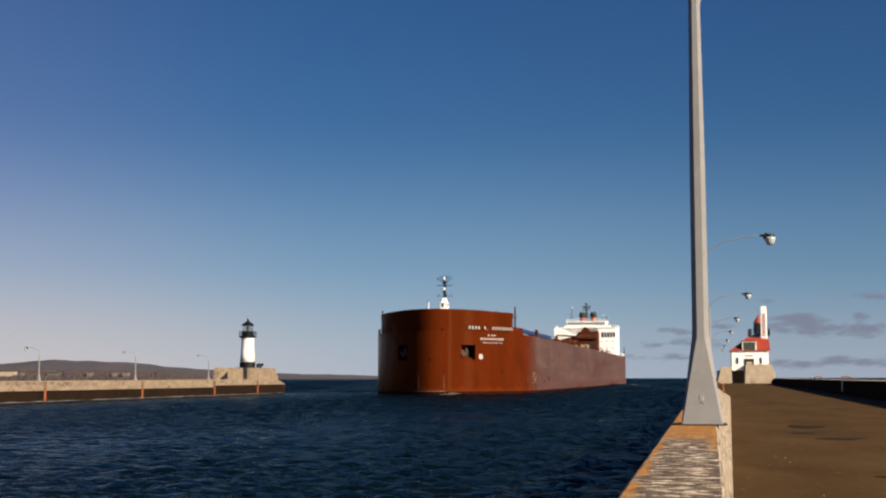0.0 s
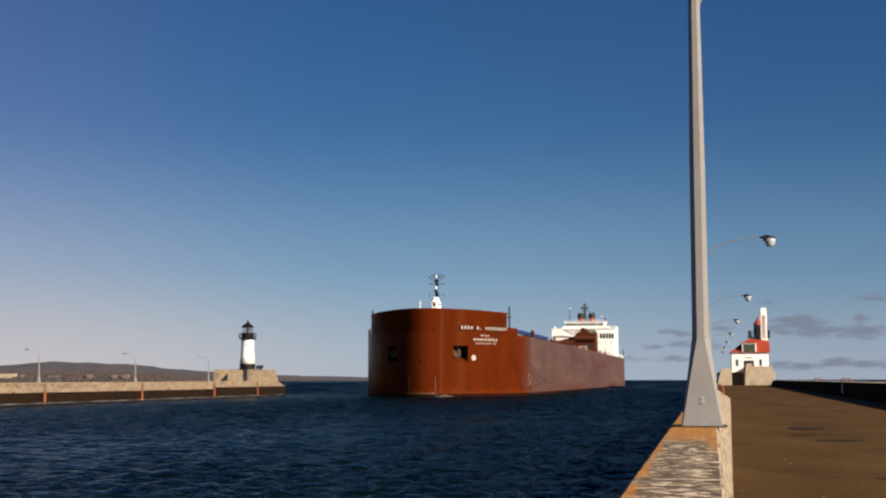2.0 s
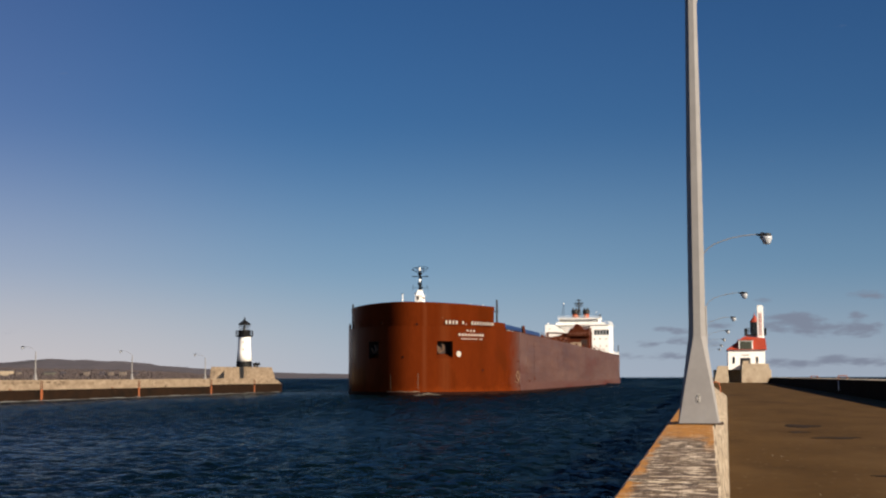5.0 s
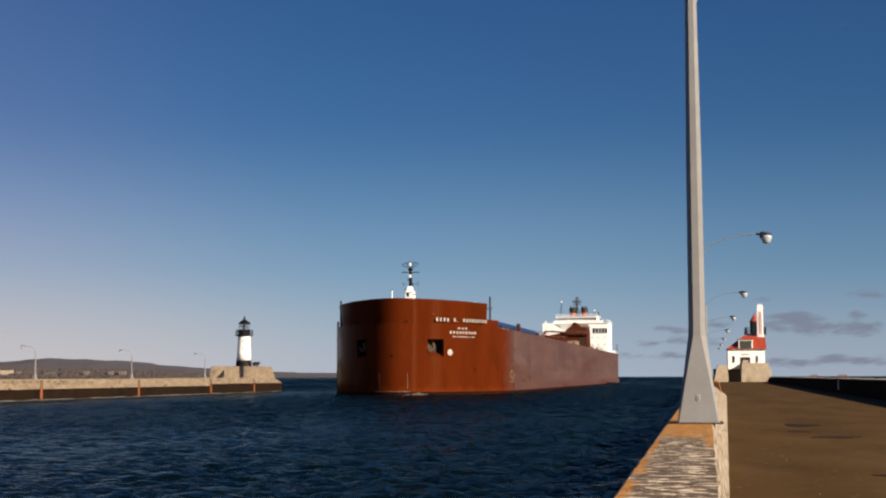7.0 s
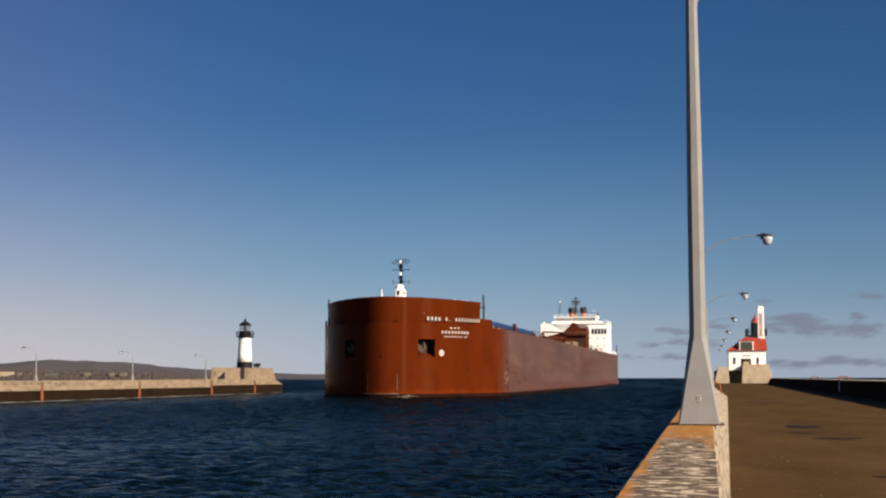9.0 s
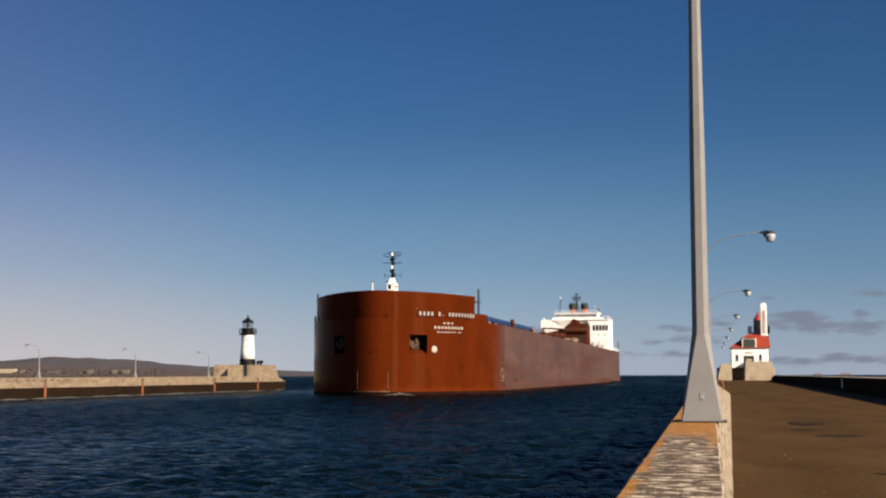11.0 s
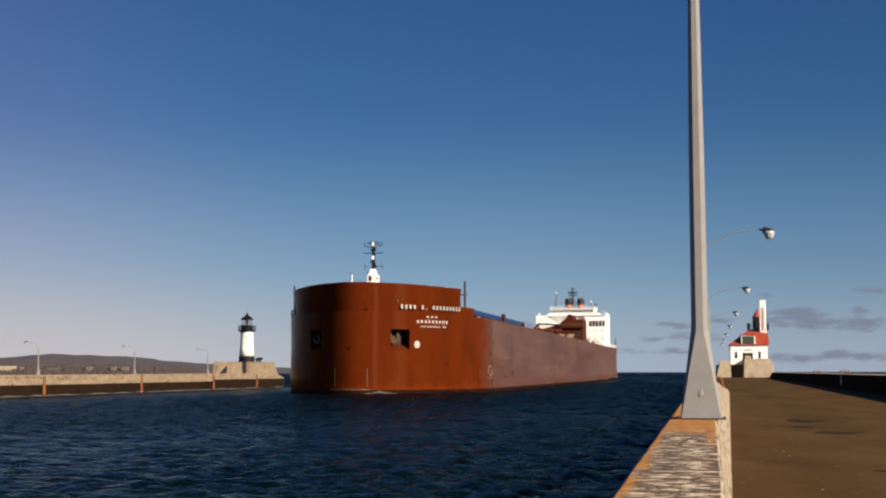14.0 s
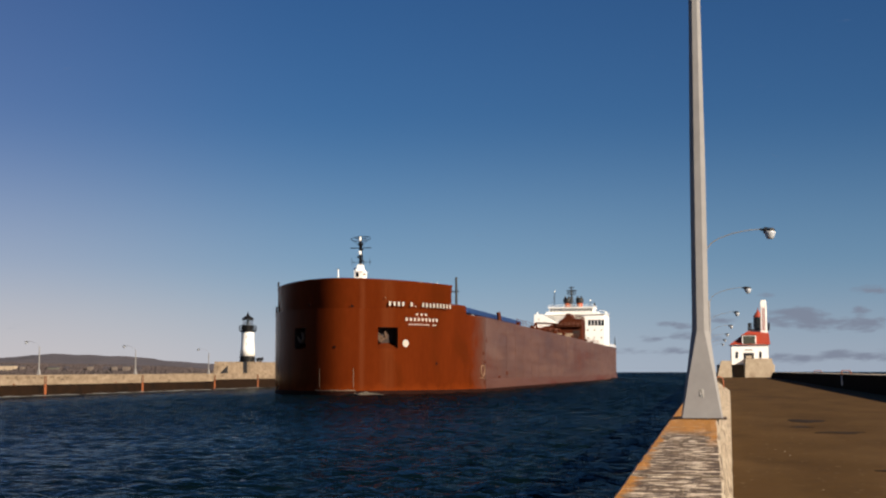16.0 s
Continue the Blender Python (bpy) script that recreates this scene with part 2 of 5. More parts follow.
PALE_GREEN = surface("pale_green_facade", (0.0806, 0.0775, 0.062), (0.1116, 0.1054, 0.0868), 0.3, 0.9, bump=0.0)
SHORE = surface("wooded_shore", (0.02728, 0.02356, 0.02666), (0.0527, 0.0434, 0.04588), 0.10, 1.0, bump=0.0, stain=(0.0868, 0.0713, 0.0651), stain_scale=0.06, stain_cover=0.33, stretch=(0.6, 1, 2.2))
WOODS = surface("bare_woods", (0.044, 0.034, 0.035), (0.074, 0.056, 0.054), 0.10, 1.0, bump=0.0, stain=(0.104, 0.076, 0.066), stain_scale=0.05, stain_cover=0.36)


def parapet_material():
    """Sunlit concrete; on the level top, grey weathered cement with pale flakes, and orange lichen along the edges."""
    m = surface("parapet_concrete", (0.1488, 0.1085, 0.0682), (0.3844, 0.3162, 0.2356), 9.0, 0.85, stain=(0.0806, 0.0527, 0.031), stain_scale=7.0, stain_cover=0.42, bump=0.9, stretch=(1.6, 0.45, 1.6))
    n, l = m.node_tree.nodes, m.node_tree.links
    b = n["Principled BSDF"]
    side = b.inputs["Base Color"].links[0].from_socket
    co, geo, sp, spn = n.new("ShaderNodeTexCoord"), n.new("ShaderNodeNewGeometry"), n.new("ShaderNodeSeparateXYZ"), n.new("ShaderNodeSeparateXYZ")
    l.new(co.outputs["Object"], sp.inputs[0])
    l.new(geo.outputs["True Normal"], spn.inputs[0])

    def rng(value, a, c, lo=0.0, hi=1.0):
        r = n.new("ShaderNodeMapRange")
        r.inputs[1].default_value, r.inputs[2].default_value, r.inputs[3].default_value, r.inputs[4].default_value = a, c, lo, hi
        l.new(value, r.inputs[0])
        return r.outputs[0]

    def math2(op, a, c):
        k = n.new("ShaderNodeMath")
        k.operation = op
        for i, v in enumerate((a, c)):
            if isinstance(v, float):
                k.inputs[i].default_value = v
            else:
                l.new(v, k.inputs[i])
        return k.outputs[0]

    def tex(s, detail, stretch):
        mp, t = n.new("ShaderNodeMapping"), n.new("ShaderNodeTexNoise")
        mp.inputs["Scale"].default_value = stretch
        l.new(co.outputs["Object"], mp.inputs["Vector"])
        l.new(mp.outputs[0], t.inputs["Vector"])
        t.inputs["Scale"].default_value, t.inputs["Detail"].default_value, t.inputs["Roughness"].default_value = s, detail, 0.65
        return t.outputs["Fac"]

    def mix(f, a, c):
        k = n.new("ShaderNodeMix")
        k.data_type = "RGBA"
        l.new(f, k.inputs[0])
        for i, v in ((6, a), (7, c)):
            if isinstance(v, tuple):
                k.inputs[i].default_value = (*v, 1)
            else:
                l.new(v, k.inputs[i])
        return k.outputs[2]

    flake = rng(tex(20.0, 6, (0.36, 0.5, 1)), 0.525, 0.575)
    top = mix(rng(tex(7.0, 5, (1, 1, 1)), 0.4, 0.6), (0.066, 0.040, 0.022), (0.140, 0.092, 0.052))
    top = mix(flake, top, (0.62, 0.505, 0.375))
    off = math2("ABSOLUTE", math2("ADD", sp.outputs["X"], 0.16), 0.0)
    rag = tex(4.0, 5, (1, 0.5, 1))
    edge = math2("ADD", off, math2("MULTIPLY", math2("SUBTRACT", rag, 0.5), 0.32))
    left = math2("LESS_THAN", sp.outputs["X"], -0.1)
    lichen = math2("MULTIPLY", rng(edge, 0.15, 0.185), left)
    by_post = rng(math2("ADD", sp.outputs["Y"], math2("MULTIPLY", rag, 2.4)), 12.2, 13.1)
    by_post = math2("MULTIPLY", by_post, rng(sp.outputs["Y"], 24.0, 26.0, 1.0, 0.0))
    right = math2("MULTIPLY", rng(edge, 0.15, 0.19), rng(sp.outputs["Y"], 9.2, 10.6))
    lichen = math2("MAXIMUM", lichen, right)
    lichen = math2("MAXIMUM", lichen, by_post)
    lichen = math2("MULTIPLY", lichen, rng(tex(11, 3, (1, 1, 1)), 0.36, 0.5, 0.35, 1.0))
    top = mix(lichen, top, (0.37, 0.150, 0.009))
    crumb = rng(tex(16.0, 6, (1.0, 0.07, 0.6)), 0.50, 0.56)
    side = mix(crumb, side, (0.3844, 0.3224, 0.2418))
    pits = rng(tex(13.0, 5, (1.0, 0.08, 0.6)), 0.55, 0.60, 0.0, 0.85)
    side = mix(pits, side, (0.0682, 0.04464, 0.02604))
    level = rng(spn.outputs["Z"], 0.85, 0.95)
    l.new(mix(level, side, top), b.inputs["Base Color"])
    return m


PARAPET = parapet_material()


# ---------------------------------------------------------------- mesh helpers
def part(name, bm, material, parent=None, label="", smooth=False):
    me = bpy.data.meshes.new(name)
    bmesh.ops.recalc_face_normals(bm, faces=bm.faces)
    if smooth:
        for f in bm.faces:
            f.smooth = True
    bm.to_mesh(me)
    bm.free()
    me.materials.append(material)
    ob = new(name, me)
    if parent is not None:
        ob.parent = parent
    if label:
        ob["label"] = label
    return ob


def thing(name, m, label, category, group="", kind=""):
    e = new(name)
    e.matrix_world = m
    return tagged(e, label, category, group, kind)


def box(bm, x0, x1, y0, y1, z0, z1, bevel=0.0):
    r = bmesh.ops.create_cube(bm, size=1.0)
    for v in r["verts"]:
        v.co = Vector((x0 + (v.co.x + 0.5) * (x1 - x0), y0 + (v.co.y + 0.5) * (y1 - y0), z0 + (v.co.z + 0.5) * (z1 - z0)))
    if bevel:
        edges = list({e for v in r["verts"] for e in v.link_edges})
        bmesh.ops.bevel(bm, geom=edges, offset=bevel, segments=1, affect="EDGES")
    return bm


def boxed(*a, **k):
    return box(bmesh.new(), *a, **k)


def rod(bm, p, q, r, r2=None, n=8):
    p, q = Vector(p), Vector(q)
    r2 = r if r2 is None else r2
    turn = (q - p).to_track_quat("Z", "Y").to_matrix()
    rings = []
    for c, s in ((p, r), (q, r2)):
        rings.append([bm.verts.new(c + turn @ Vector((s * math.cos(2 * math.pi * i / n), s * math.sin(2 * math.pi * i / n), 0))) for i in range(n)])
    for i in range(n):
        bm.faces.new((rings[0][i], rings[0][(i + 1) % n], rings[1][(i + 1) % n], rings[1][i]))
    bm.faces.new(rings[0][::-1])
    bm.faces.new(rings[1])
    return bm


def pipe(bm, points, r, n=8):
    """A bent tube through points."""
    pts = [Vector(p) for p in points]
    rings = []
    for i, p in enumerate(pts):
        way = (pts[min(i + 1, len(pts) - 1)] - pts[max(i - 1, 0)]).normalized()
        side = way.cross(Vector((0, 1, 0.013))).normalized()
        up = side.cross(way)
        rings.append([bm.verts.new(p + r * (math.cos(2 * math.pi * k / n) * side + math.sin(2 * math.pi * k / n) * up)) for k in range(n)])
    for a, b in zip(rings, rings[1:]):
        for k in range(n):
            bm.faces.new((a[k], a[(k + 1) % n], b[(k + 1) % n], b[k]))
    bm.faces.new(rings[0][::-1])
    bm.faces.new(rings[-1])
    return bm


def lathe(bm, profile, n=16, at=(0, 0, 0)):
    """Turns (radius, height) pairs round the vertical through at."""
    rings = []
    for r, z in profile:
        rings.append([bm.verts.new(Vector(at) + Vector((r * math.cos(2 * math.pi * (i + 0.5) / n), r * math.sin(2 * math.pi * (i + 0.5) / n), z))) for i in range(n)])
    for a, b in zip(rings, rings[1:]):
        for i in range(n):
            bm.faces.new((a[i], a[(i + 1) % n], b[(i + 1) % n], b[i]))
    bm.faces.new(rings[0][::-1])
    bm.faces.new(rings[-1])
    return bm


def loft(bm, rings, cap=True):
    made = [[bm.verts.new(p) for p in ring] for ring in rings]
    n = len(made[0])
    for a, b in zip(made, made[1:]):
        for i in range(n):
            bm.faces.new((a[i], a[(i + 1) % n], b[(i + 1) % n], b[i]))
    if cap:
        bm.faces.new(made[0][::-1])
        bm.faces.new(made[-1])
    return bm


def prism(bm, outline, z0, z1):
    return loft(bm, [[(x, y, z0) for x, y in outline], [(x, y, z1) for x, y in outline]])


# ---------------------------------------------------------------- water
def water_material():
    m = bpy.data.materials.new("lake_water")
    m.use_nodes = True
    n, l = m.node_tree.nodes, m.node_tree.links
    n.remove(n["Principled BSDF"])
    body, shine, blend, fresnel = n.new("ShaderNodeBsdfDiffuse"), n.new("ShaderNodeBsdfGlossy"), n.new("ShaderNodeMixShader"), n.new("ShaderNodeFresnel")
    body.inputs["Color"].default_value = (0.0011, 0.0040, 0.0054, 1)
    shine.inputs["Color"].default_value, shine.inputs["Roughness"].default_value = (0.45, 0.495, 0.495, 1), 0.1
    fresnel.inputs["IOR"].default_value = 1.3
    l.new(fresnel.outputs[0], blend.inputs[0])
    l.new(body.outputs[0], blend.inputs[1])
    l.new(shine.outputs[0], blend.inputs[2])
    l.new(blend.outputs[0], n["Material Output"].inputs["Surface"])
    co = n.new("ShaderNodeTexCoord")
    # rougher by the near wall and out towards the lake, calm in the lee of the far pier
    place = n.new("ShaderNodeSeparateXYZ")
    l.new(co.outputs["Object"], place.inputs[0])

    def fade(axis, a, c, lo, hi):
        r = n.new("ShaderNodeMapRange")
        r.inputs[1].default_value, r.inputs[2].default_value, r.inputs[3].default_value, r.inputs[4].default_value = a, c, lo, hi
        l.new(place.outputs[axis], r.inputs[0])
        return r.outputs[0]

    def both(op, a, c):
        k = n.new("ShaderNodeMath")
        k.operation = op
        l.new(a, k.inputs[0])
        l.new(c, k.inputs[1])
        return k.outputs[0]

    open_water = both("MAXIMUM", fade("X", -28.0, -3.0, 0.3, 1.1), fade("Y", 52.0, 150.0, 0.2, 1.3))
    lee = both("MAXIMUM", fade("X", -85.0, -47.0, 0.26, 1.0), fade("Y", 262.0, 284.0, 0.0, 1.0))
    rough = both("MULTIPLY", open_water, lee)
    last = None
    for s, dist, stretch in ((0.10, 1.6, (0.7, 1.0, 1)), (0.6, 0.66, (0.7, 1.2, 1)), (1.5, 0.48, (0.75, 1.2, 1)), (5.0, 0.05, (0.8, 1.2, 1))):
        mp = n.new("ShaderNodeMapping")
        mp.inputs["Scale"].default_value = stretch
        l.new(co.outputs["Object"], mp.inputs["Vector"])
        t = n.new("ShaderNodeTexNoise")
        t.inputs["Scale"].default_value, t.inputs["Detail"].default_value, t.inputs["Distortion"].default_value = s, 3, 0.6
        l.new(mp.outputs[0], t.inputs["Vector"])
        bp = n.new("ShaderNodeBump")
        bp.inputs["Distance"].default_value = dist
        l.new(rough, bp.inputs["Strength"])
        l.new(t.outputs["Fac"], bp.inputs["Height"])
        if last:
            l.new(last.outputs[0], bp.inputs["Normal"])
        last = bp
    for node in (body, shine, fresnel):
        l.new(last.outputs[0], node.inputs["Normal"])
    return m


def graded(a, b, step, far, count):
    """Even steps from a to b, widening outwards to a - far and b + far."""
    inner = np.arange(a, b + step / 2, step)
    out = np.cumsum(step * np.geomspace(1.3, 1.3 ** count, count))
    out = out / out[-1] * far
    return np.concatenate([(a - out)[::-1], inner, b + out])


def water():
    xs = graded(-100, -1, 0.27, 4900, 26)
    ys = np.concatenate([np.array([-3000, -800, -200, -60, -10]), np.arange(20, 116, 0.21), np.arange(116, 320, 0.45), np.arange(322, 1500, 3.6), np.geomspace(1510, 4990, 30)])
    gx, gy = np.meshgrid(xs, ys)
    z = np.zeros_like(gx)
    rng = np.random.default_rng(5)
    for k in range(34):
        wave = rng.uniform(0.62, 1.9)
        ang = radians(rng.normal(-62, 48))
        amp = 0.0082 * wave ** 0.9
        z += amp * np.sin((gx * np.cos(ang) + gy * np.sin(ang)) * 2 * np.pi / wave + rng.uniform(0, 6.28))
    near = (gy > 12) & (gy < 330) & (gx > -101) & (gx < 0)
    z = np.where(near, z, 0) * np.clip((gx + 86) / 46, 0.12, 1) * np.clip(0.6 + np.maximum((gx + 30) / 45, (gy - 55) / 140), 0.6, 1.2) * np.clip((125 - gy) / 40, 0, 1)
    chop = np.zeros_like(gx)
    for k in range(30):
        wave = rng.uniform(1.5, 4.2)
        ang = radians(rng.normal(-66, 40))
        chop += 0.0095 * wave * np.sin((gx * np.cos(ang) + gy * np.sin(ang)) * 2 * np.pi / wave + rng.uniform(0, 6.28))
    chop *= ((gx > -101) & (gx < 0) & (gy > 12)) * np.clip((gy - 85) / 40, 0, 1) * np.clip((322 - gy) / 40, 0, 1)
    z += chop * np.clip((gx + 90) / 50, 0.15, 1)
    swell = np.zeros_like(gx)
    for k in range(16):
        wave = rng.uniform(11, 26)
        ang = radians(rng.normal(-80, 14))
        swell += 0.011 * wave * np.sin((gx * np.cos(ang) + gy * np.sin(ang)) * 2 * np.pi / wave + rng.uniform(0, 6.28))
    z += swell * np.clip((gy - 270) / 60, 0, 1) * np.clip((1700 - gy) / 200, 0, 1) * np.clip((1200 - np.abs(gx)) / 300, 0, 1) * 0.8
    ny, nx = gx.shape
    co = np.stack([gx, gy, z], -1).reshape(-1, 3)
    i = np.arange(ny * nx).reshape(ny, nx)
    faces = np.stack([i[:-1, :-1], i[:-1, 1:], i[1:, 1:], i[1:, :-1]], -1).reshape(-1, 4)
    me = bpy.data.meshes.new("water")
    me.from_pydata(co.tolist(), [], faces.tolist())
    me.polygons.foreach_set("use_smooth", np.ones(len(faces), bool))
    me.materials.append(water_material())
    ob = new("water", me)
    ob.location.z = WATER_Z
    return tagged(ob, "dark blue rippled lake water in the ship canal", "water", kind="structure")


lake = water()

# ---------------------------------------------------------------- south pier: deck, walls
WALL_TOP = 0.695
NF = -89.0     # canal face of the north pier


def lake_wall_x(y):
    return 7.35 + 0.0174 * y


def foot_x(y):
    return 0.008 + 0.0167 * y if y < 85 else 0.2


def south_pier():
    bm = bmesh.new()
    prism(bm, [(-0.36, -60), (lake_wall_x(-60) + 2.2, -60), (lake_wall_x(290) + 2.2, 290), (-0.36, 290)], -4.0, 0.0)
    deck = part("pavement", bm, DECK)
    tagged(deck, "brown worn concrete walkway on the pier", "walkway", kind="structure")
    base = thing("wall_canal", pose(0, 0, 0), "low weathered concrete parapet along the canal edge", "wall", kind="structure")
    y = -57.25
    while y < 286:
        e = min(y + (8.0 if y < 85 else 16.0), 286)
        bm = bmesh.new()
        rings = []
        near = -4 < y < 38
        for yy in (np.linspace(y + 0.03, e - 0.03, 41).tolist() if near else (y + 0.03, e - 0.03)):
            chip = [0.016 * noise.noise((yy * 2.6, k * 7.3, 1.0)) + 0.010 * noise.noise((yy * 8.0, k * 3.1, 5.0)) if near else 0.0 for k in range(3)]
            chip = [0.7 * chip[0], 0.3 * chip[1], 0.12 * chip[2]]
            f = foot_x(min(yy, 84.9) if y < 85 else yy)
            edge = 0.044 + 0.0044 * yy if 0 < yy < 85 else (0.5 + 0.0034 * (yy - 85) if yy >= 85 else 0.1)
            rings.append([(-0.39, yy, -2.6), (-0.39 + chip[0], yy, WALL_TOP - 0.02), (-0.37 + chip[0], yy, WALL_TOP), (edge - 0.015 + chip[1], yy, WALL_TOP), (edge + chip[1], yy, WALL_TOP - 0.02), (max(f, edge) + chip[2], yy, 0.0), (max(f, edge) + chip[2], yy, -0.1)])
        loft(bm, rings)
        part("wall_section", bm, PARAPET, base)
        y = e
    part("joint_filler", boxed(-0.385, 0.12, 14.58, 14.775, 0.4, WALL_TOP + 0.004), WET_CONCRETE, base, "dark joint across the parapet")
    far = thing("wall_lake", pose(0, 0, 0), "waist-high broad concrete parapet along the lake edge, its shade put into the dark colour", "wall", kind="structure")
    y = -40.0
    while y < 262:
        e = min(y + 15.0, 262)
        bm = bmesh.new()
        a, b = lake_wall_x(y + 0.006), lake_wall_x(e - 0.006)
        rings = []
        for x, yy in ((a, y + 0.006), (b, e - 0.006)):
            h = 0.96 if yy < 248 else 0.25
            rings.append([(x, yy, 0), (x, yy, h - 0.07), (x - 0.04, yy, h - 0.07), (x - 0.04, yy, h), (x + 2.0, yy, h), (x + 2.0, yy, 0)])
        loft(bm, rings)
        # shade is in this section's colour; the coping stays plain concrete
        part("wall_section", bm, SHADED_CONCRETE, far)
        if e < 250:
            bm = bmesh.new()
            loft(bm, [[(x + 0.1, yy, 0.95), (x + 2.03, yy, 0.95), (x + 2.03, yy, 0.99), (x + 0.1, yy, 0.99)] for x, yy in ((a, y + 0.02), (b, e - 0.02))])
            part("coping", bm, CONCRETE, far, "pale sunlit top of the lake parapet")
        y = e


south_pier()


# ---------------------------------------------------------------- light posts
def square_ring(half, z, cut=0.29):
    c = half * (1 - 2 * cut)
    return [(c, -half, z), (half, -c, z), (half, c, z), (c, half, z), (-c, half, z), (-half, c, z), (-half, -c, z), (-c, -half, z)]


def lamp_post(m, label, tall=4.7):
    """Tapered eight-sided post with a flared foot and a bent arm towards +x; its foot is at the origin."""
    t = thing("light_post", m, label, "light post", "light posts on the pier walls")
    bm = bmesh.new()
    loft(bm, [square_ring(0.222, 0.0, 0.03), square_ring(0.216, 0.03, 0.03), square_ring(0.155, 0.48, 0.1), square_ring(0.094, 0.94), square_ring(0.090, 1.04), square_ring(0.083, tall * 0.59), square_ring(0.062, tall - 0.03), square_ring(0.062, tall)])
    part("shaft", bm, STEEL_GREY, t)
    bm = boxed(-0.262, 0.262, -0.262, 0.262, -0.006, 0.009, 0.003)
    part("base_plate", bm, PLATE_RUST, t, "dark rusty base plate")
    bm = bmesh.new()
    arc = [(x, 0, z + tall - 4.7) for x, z in ((0.035, 4.45), (0.05, 4.64), (0.12, 4.84), (0.26, 5.01), (0.52, 5.18), (1.02, 5.35), (1.55, 5.45), (2.0, 5.48))]
    pipe(bm, arc, 0.017)
    part("arm", bm, STEEL_GREY, t)
    bm = bmesh.new()
    up = tall - 4.7
    rod(bm, (1.95, 0, 5.47 + up), (2.12, 0, 5.45 + up), 0.035, 0.05)
    rod(bm, (2.08, 0, 5.44 + up), (2.2, 0, 5.42 + up), 0.11, 0.13, 12)
    lathe(bm, [(0.06, 0.10), (0.15, 0.08), (0.17, 0.04), (0.17, -0.02)], 14, (2.30, 0, 5.42 + up))
    head = part("lamp_head", bm, DARK_METAL, t, "dark ballast housing of the lamp")
    bm = lathe(bmesh.new(), [(0.175, -0.02), (0.195, -0.04), (0.19, -0.10), (0.155, -0.2), (0.12, -0.28), (0.06, -0.3)], 16, (2.30, 0, 5.42 + up))
    part("bowl", bm, BOWL, head, "pale silver lamp bowl", smooth=True)
    return t


post = lamp_post(pose(-0.05, 15.0, WALL_TOP), "grey painted steel light post with a flared foot on the parapet")


def on_shaft(x, z, out):
    """A place on the sloping front of the post's foot."""
    return (x, -(0.216 - 0.1385 * (z - 0.03)) - out, z)


bm = bmesh.new()
loft(bm, [[on_shaft(-0.021, z, -0.01), on_shaft(0.021, z, -0.01), on_shaft(0.021, z, 0.004), on_shaft(-0.021, z, 0.004)] for z in (0.228, 0.312)])
plate = part("plate", bm, PLATE, post, "small pale number plate")
bm = bmesh.new()
loft(bm, [[on_shaft(-0.017, z, -0.01), on_shaft(0.017, z, -0.01), on_shaft(0.017, z, 0.006), on_shaft(-0.017, z, 0.006)] for z in (0.234, 0.306)])
part("plate_field", bm, DARK_METAL, plate, "dark field of the plate")
text = bpy.data.curves.new("number", "FONT")
text.body, text.size, text.extrude, text.align_x = "8", 0.085, 0.001, "CENTER"
writer = bpy.data.objects.new("number", text)
number = new("plate_number", bpy.data.meshes.new_from_object(writer))
bpy.data.objects.remove(writer)
number.data.materials.append(PLATE)
number.parent = plate
number.matrix_local = pose(*on_shaft(0, 0.241, 0.008), 82, 0, 0)
number["label"] = "pale numeral on the plate"
for k in range(1, 8):
    y = 14.6 + 34.1 * k
    lamp_post(pose(0.25 + 0.0036 * (y - 83) if k > 1 else 0.0, y, WALL_TOP), "grey steel light post with a bent arm on the parapet")
for y in (172.1, 204.1, 236.7):
    lamp_post(pose(NF - 0.5, y, 0.92, 0, 0, 167), "pale steel light post with a bent arm on the far pier", 3.77)


# ---------------------------------------------------------------- grab rails
def grab_rail(x, y, z, square=False):
    t = thing("ladder_rail", pose(x, y, z), "orange painted tubular ladder rail on the parapet", "ladder rail", "ladder rails")
    for s in (-0.25, 0.25):
        if square:
            bm = pipe(bmesh.new(), [(-0.3, s, -0.1), (-0.3, s, 0.72), (-0.24, s, 0.8), (0.24, s, 0.8), (0.3, s, 0.72), (0.3, s, -0.1)], 0.035)
            part("hoop", bm, FADED_ORANGE, t)
            continue
        bm = pipe(bmesh.new(), [(-0.25, s, -0.1), (-0.25, s, 0.5), (-0.2, s, 0.75), (0.0, s, 0.85), (0.2, s, 0.75), (0.25, s, 0.5), (0.25, s, -0.1)], 0.035)
        part("hoop", bm, ORANGE, t)


grab_rail(0.72, 80.0, 0.05)
grab_rail(lake_wall_x(128) + 0.4, 128.0, 0.42, True)
grab_rail(lake_wall_x(97) + 0.4, 97.0, 0.42, True)
pole = thing("marker_pole", pose(lake_wall_x(94) - 0.12, 94, 0), "thin white pole against the lake parapet", "pole")
part("shaft", rod(bmesh.new(), (0, 0, 0.25), (0, 0, 0.88), 0.035), WHITE, pole)
part("clamp", boxed(-0.05, 0.13, -0.03, 0.03, 0.7, 0.76), DARK_METAL, pole)


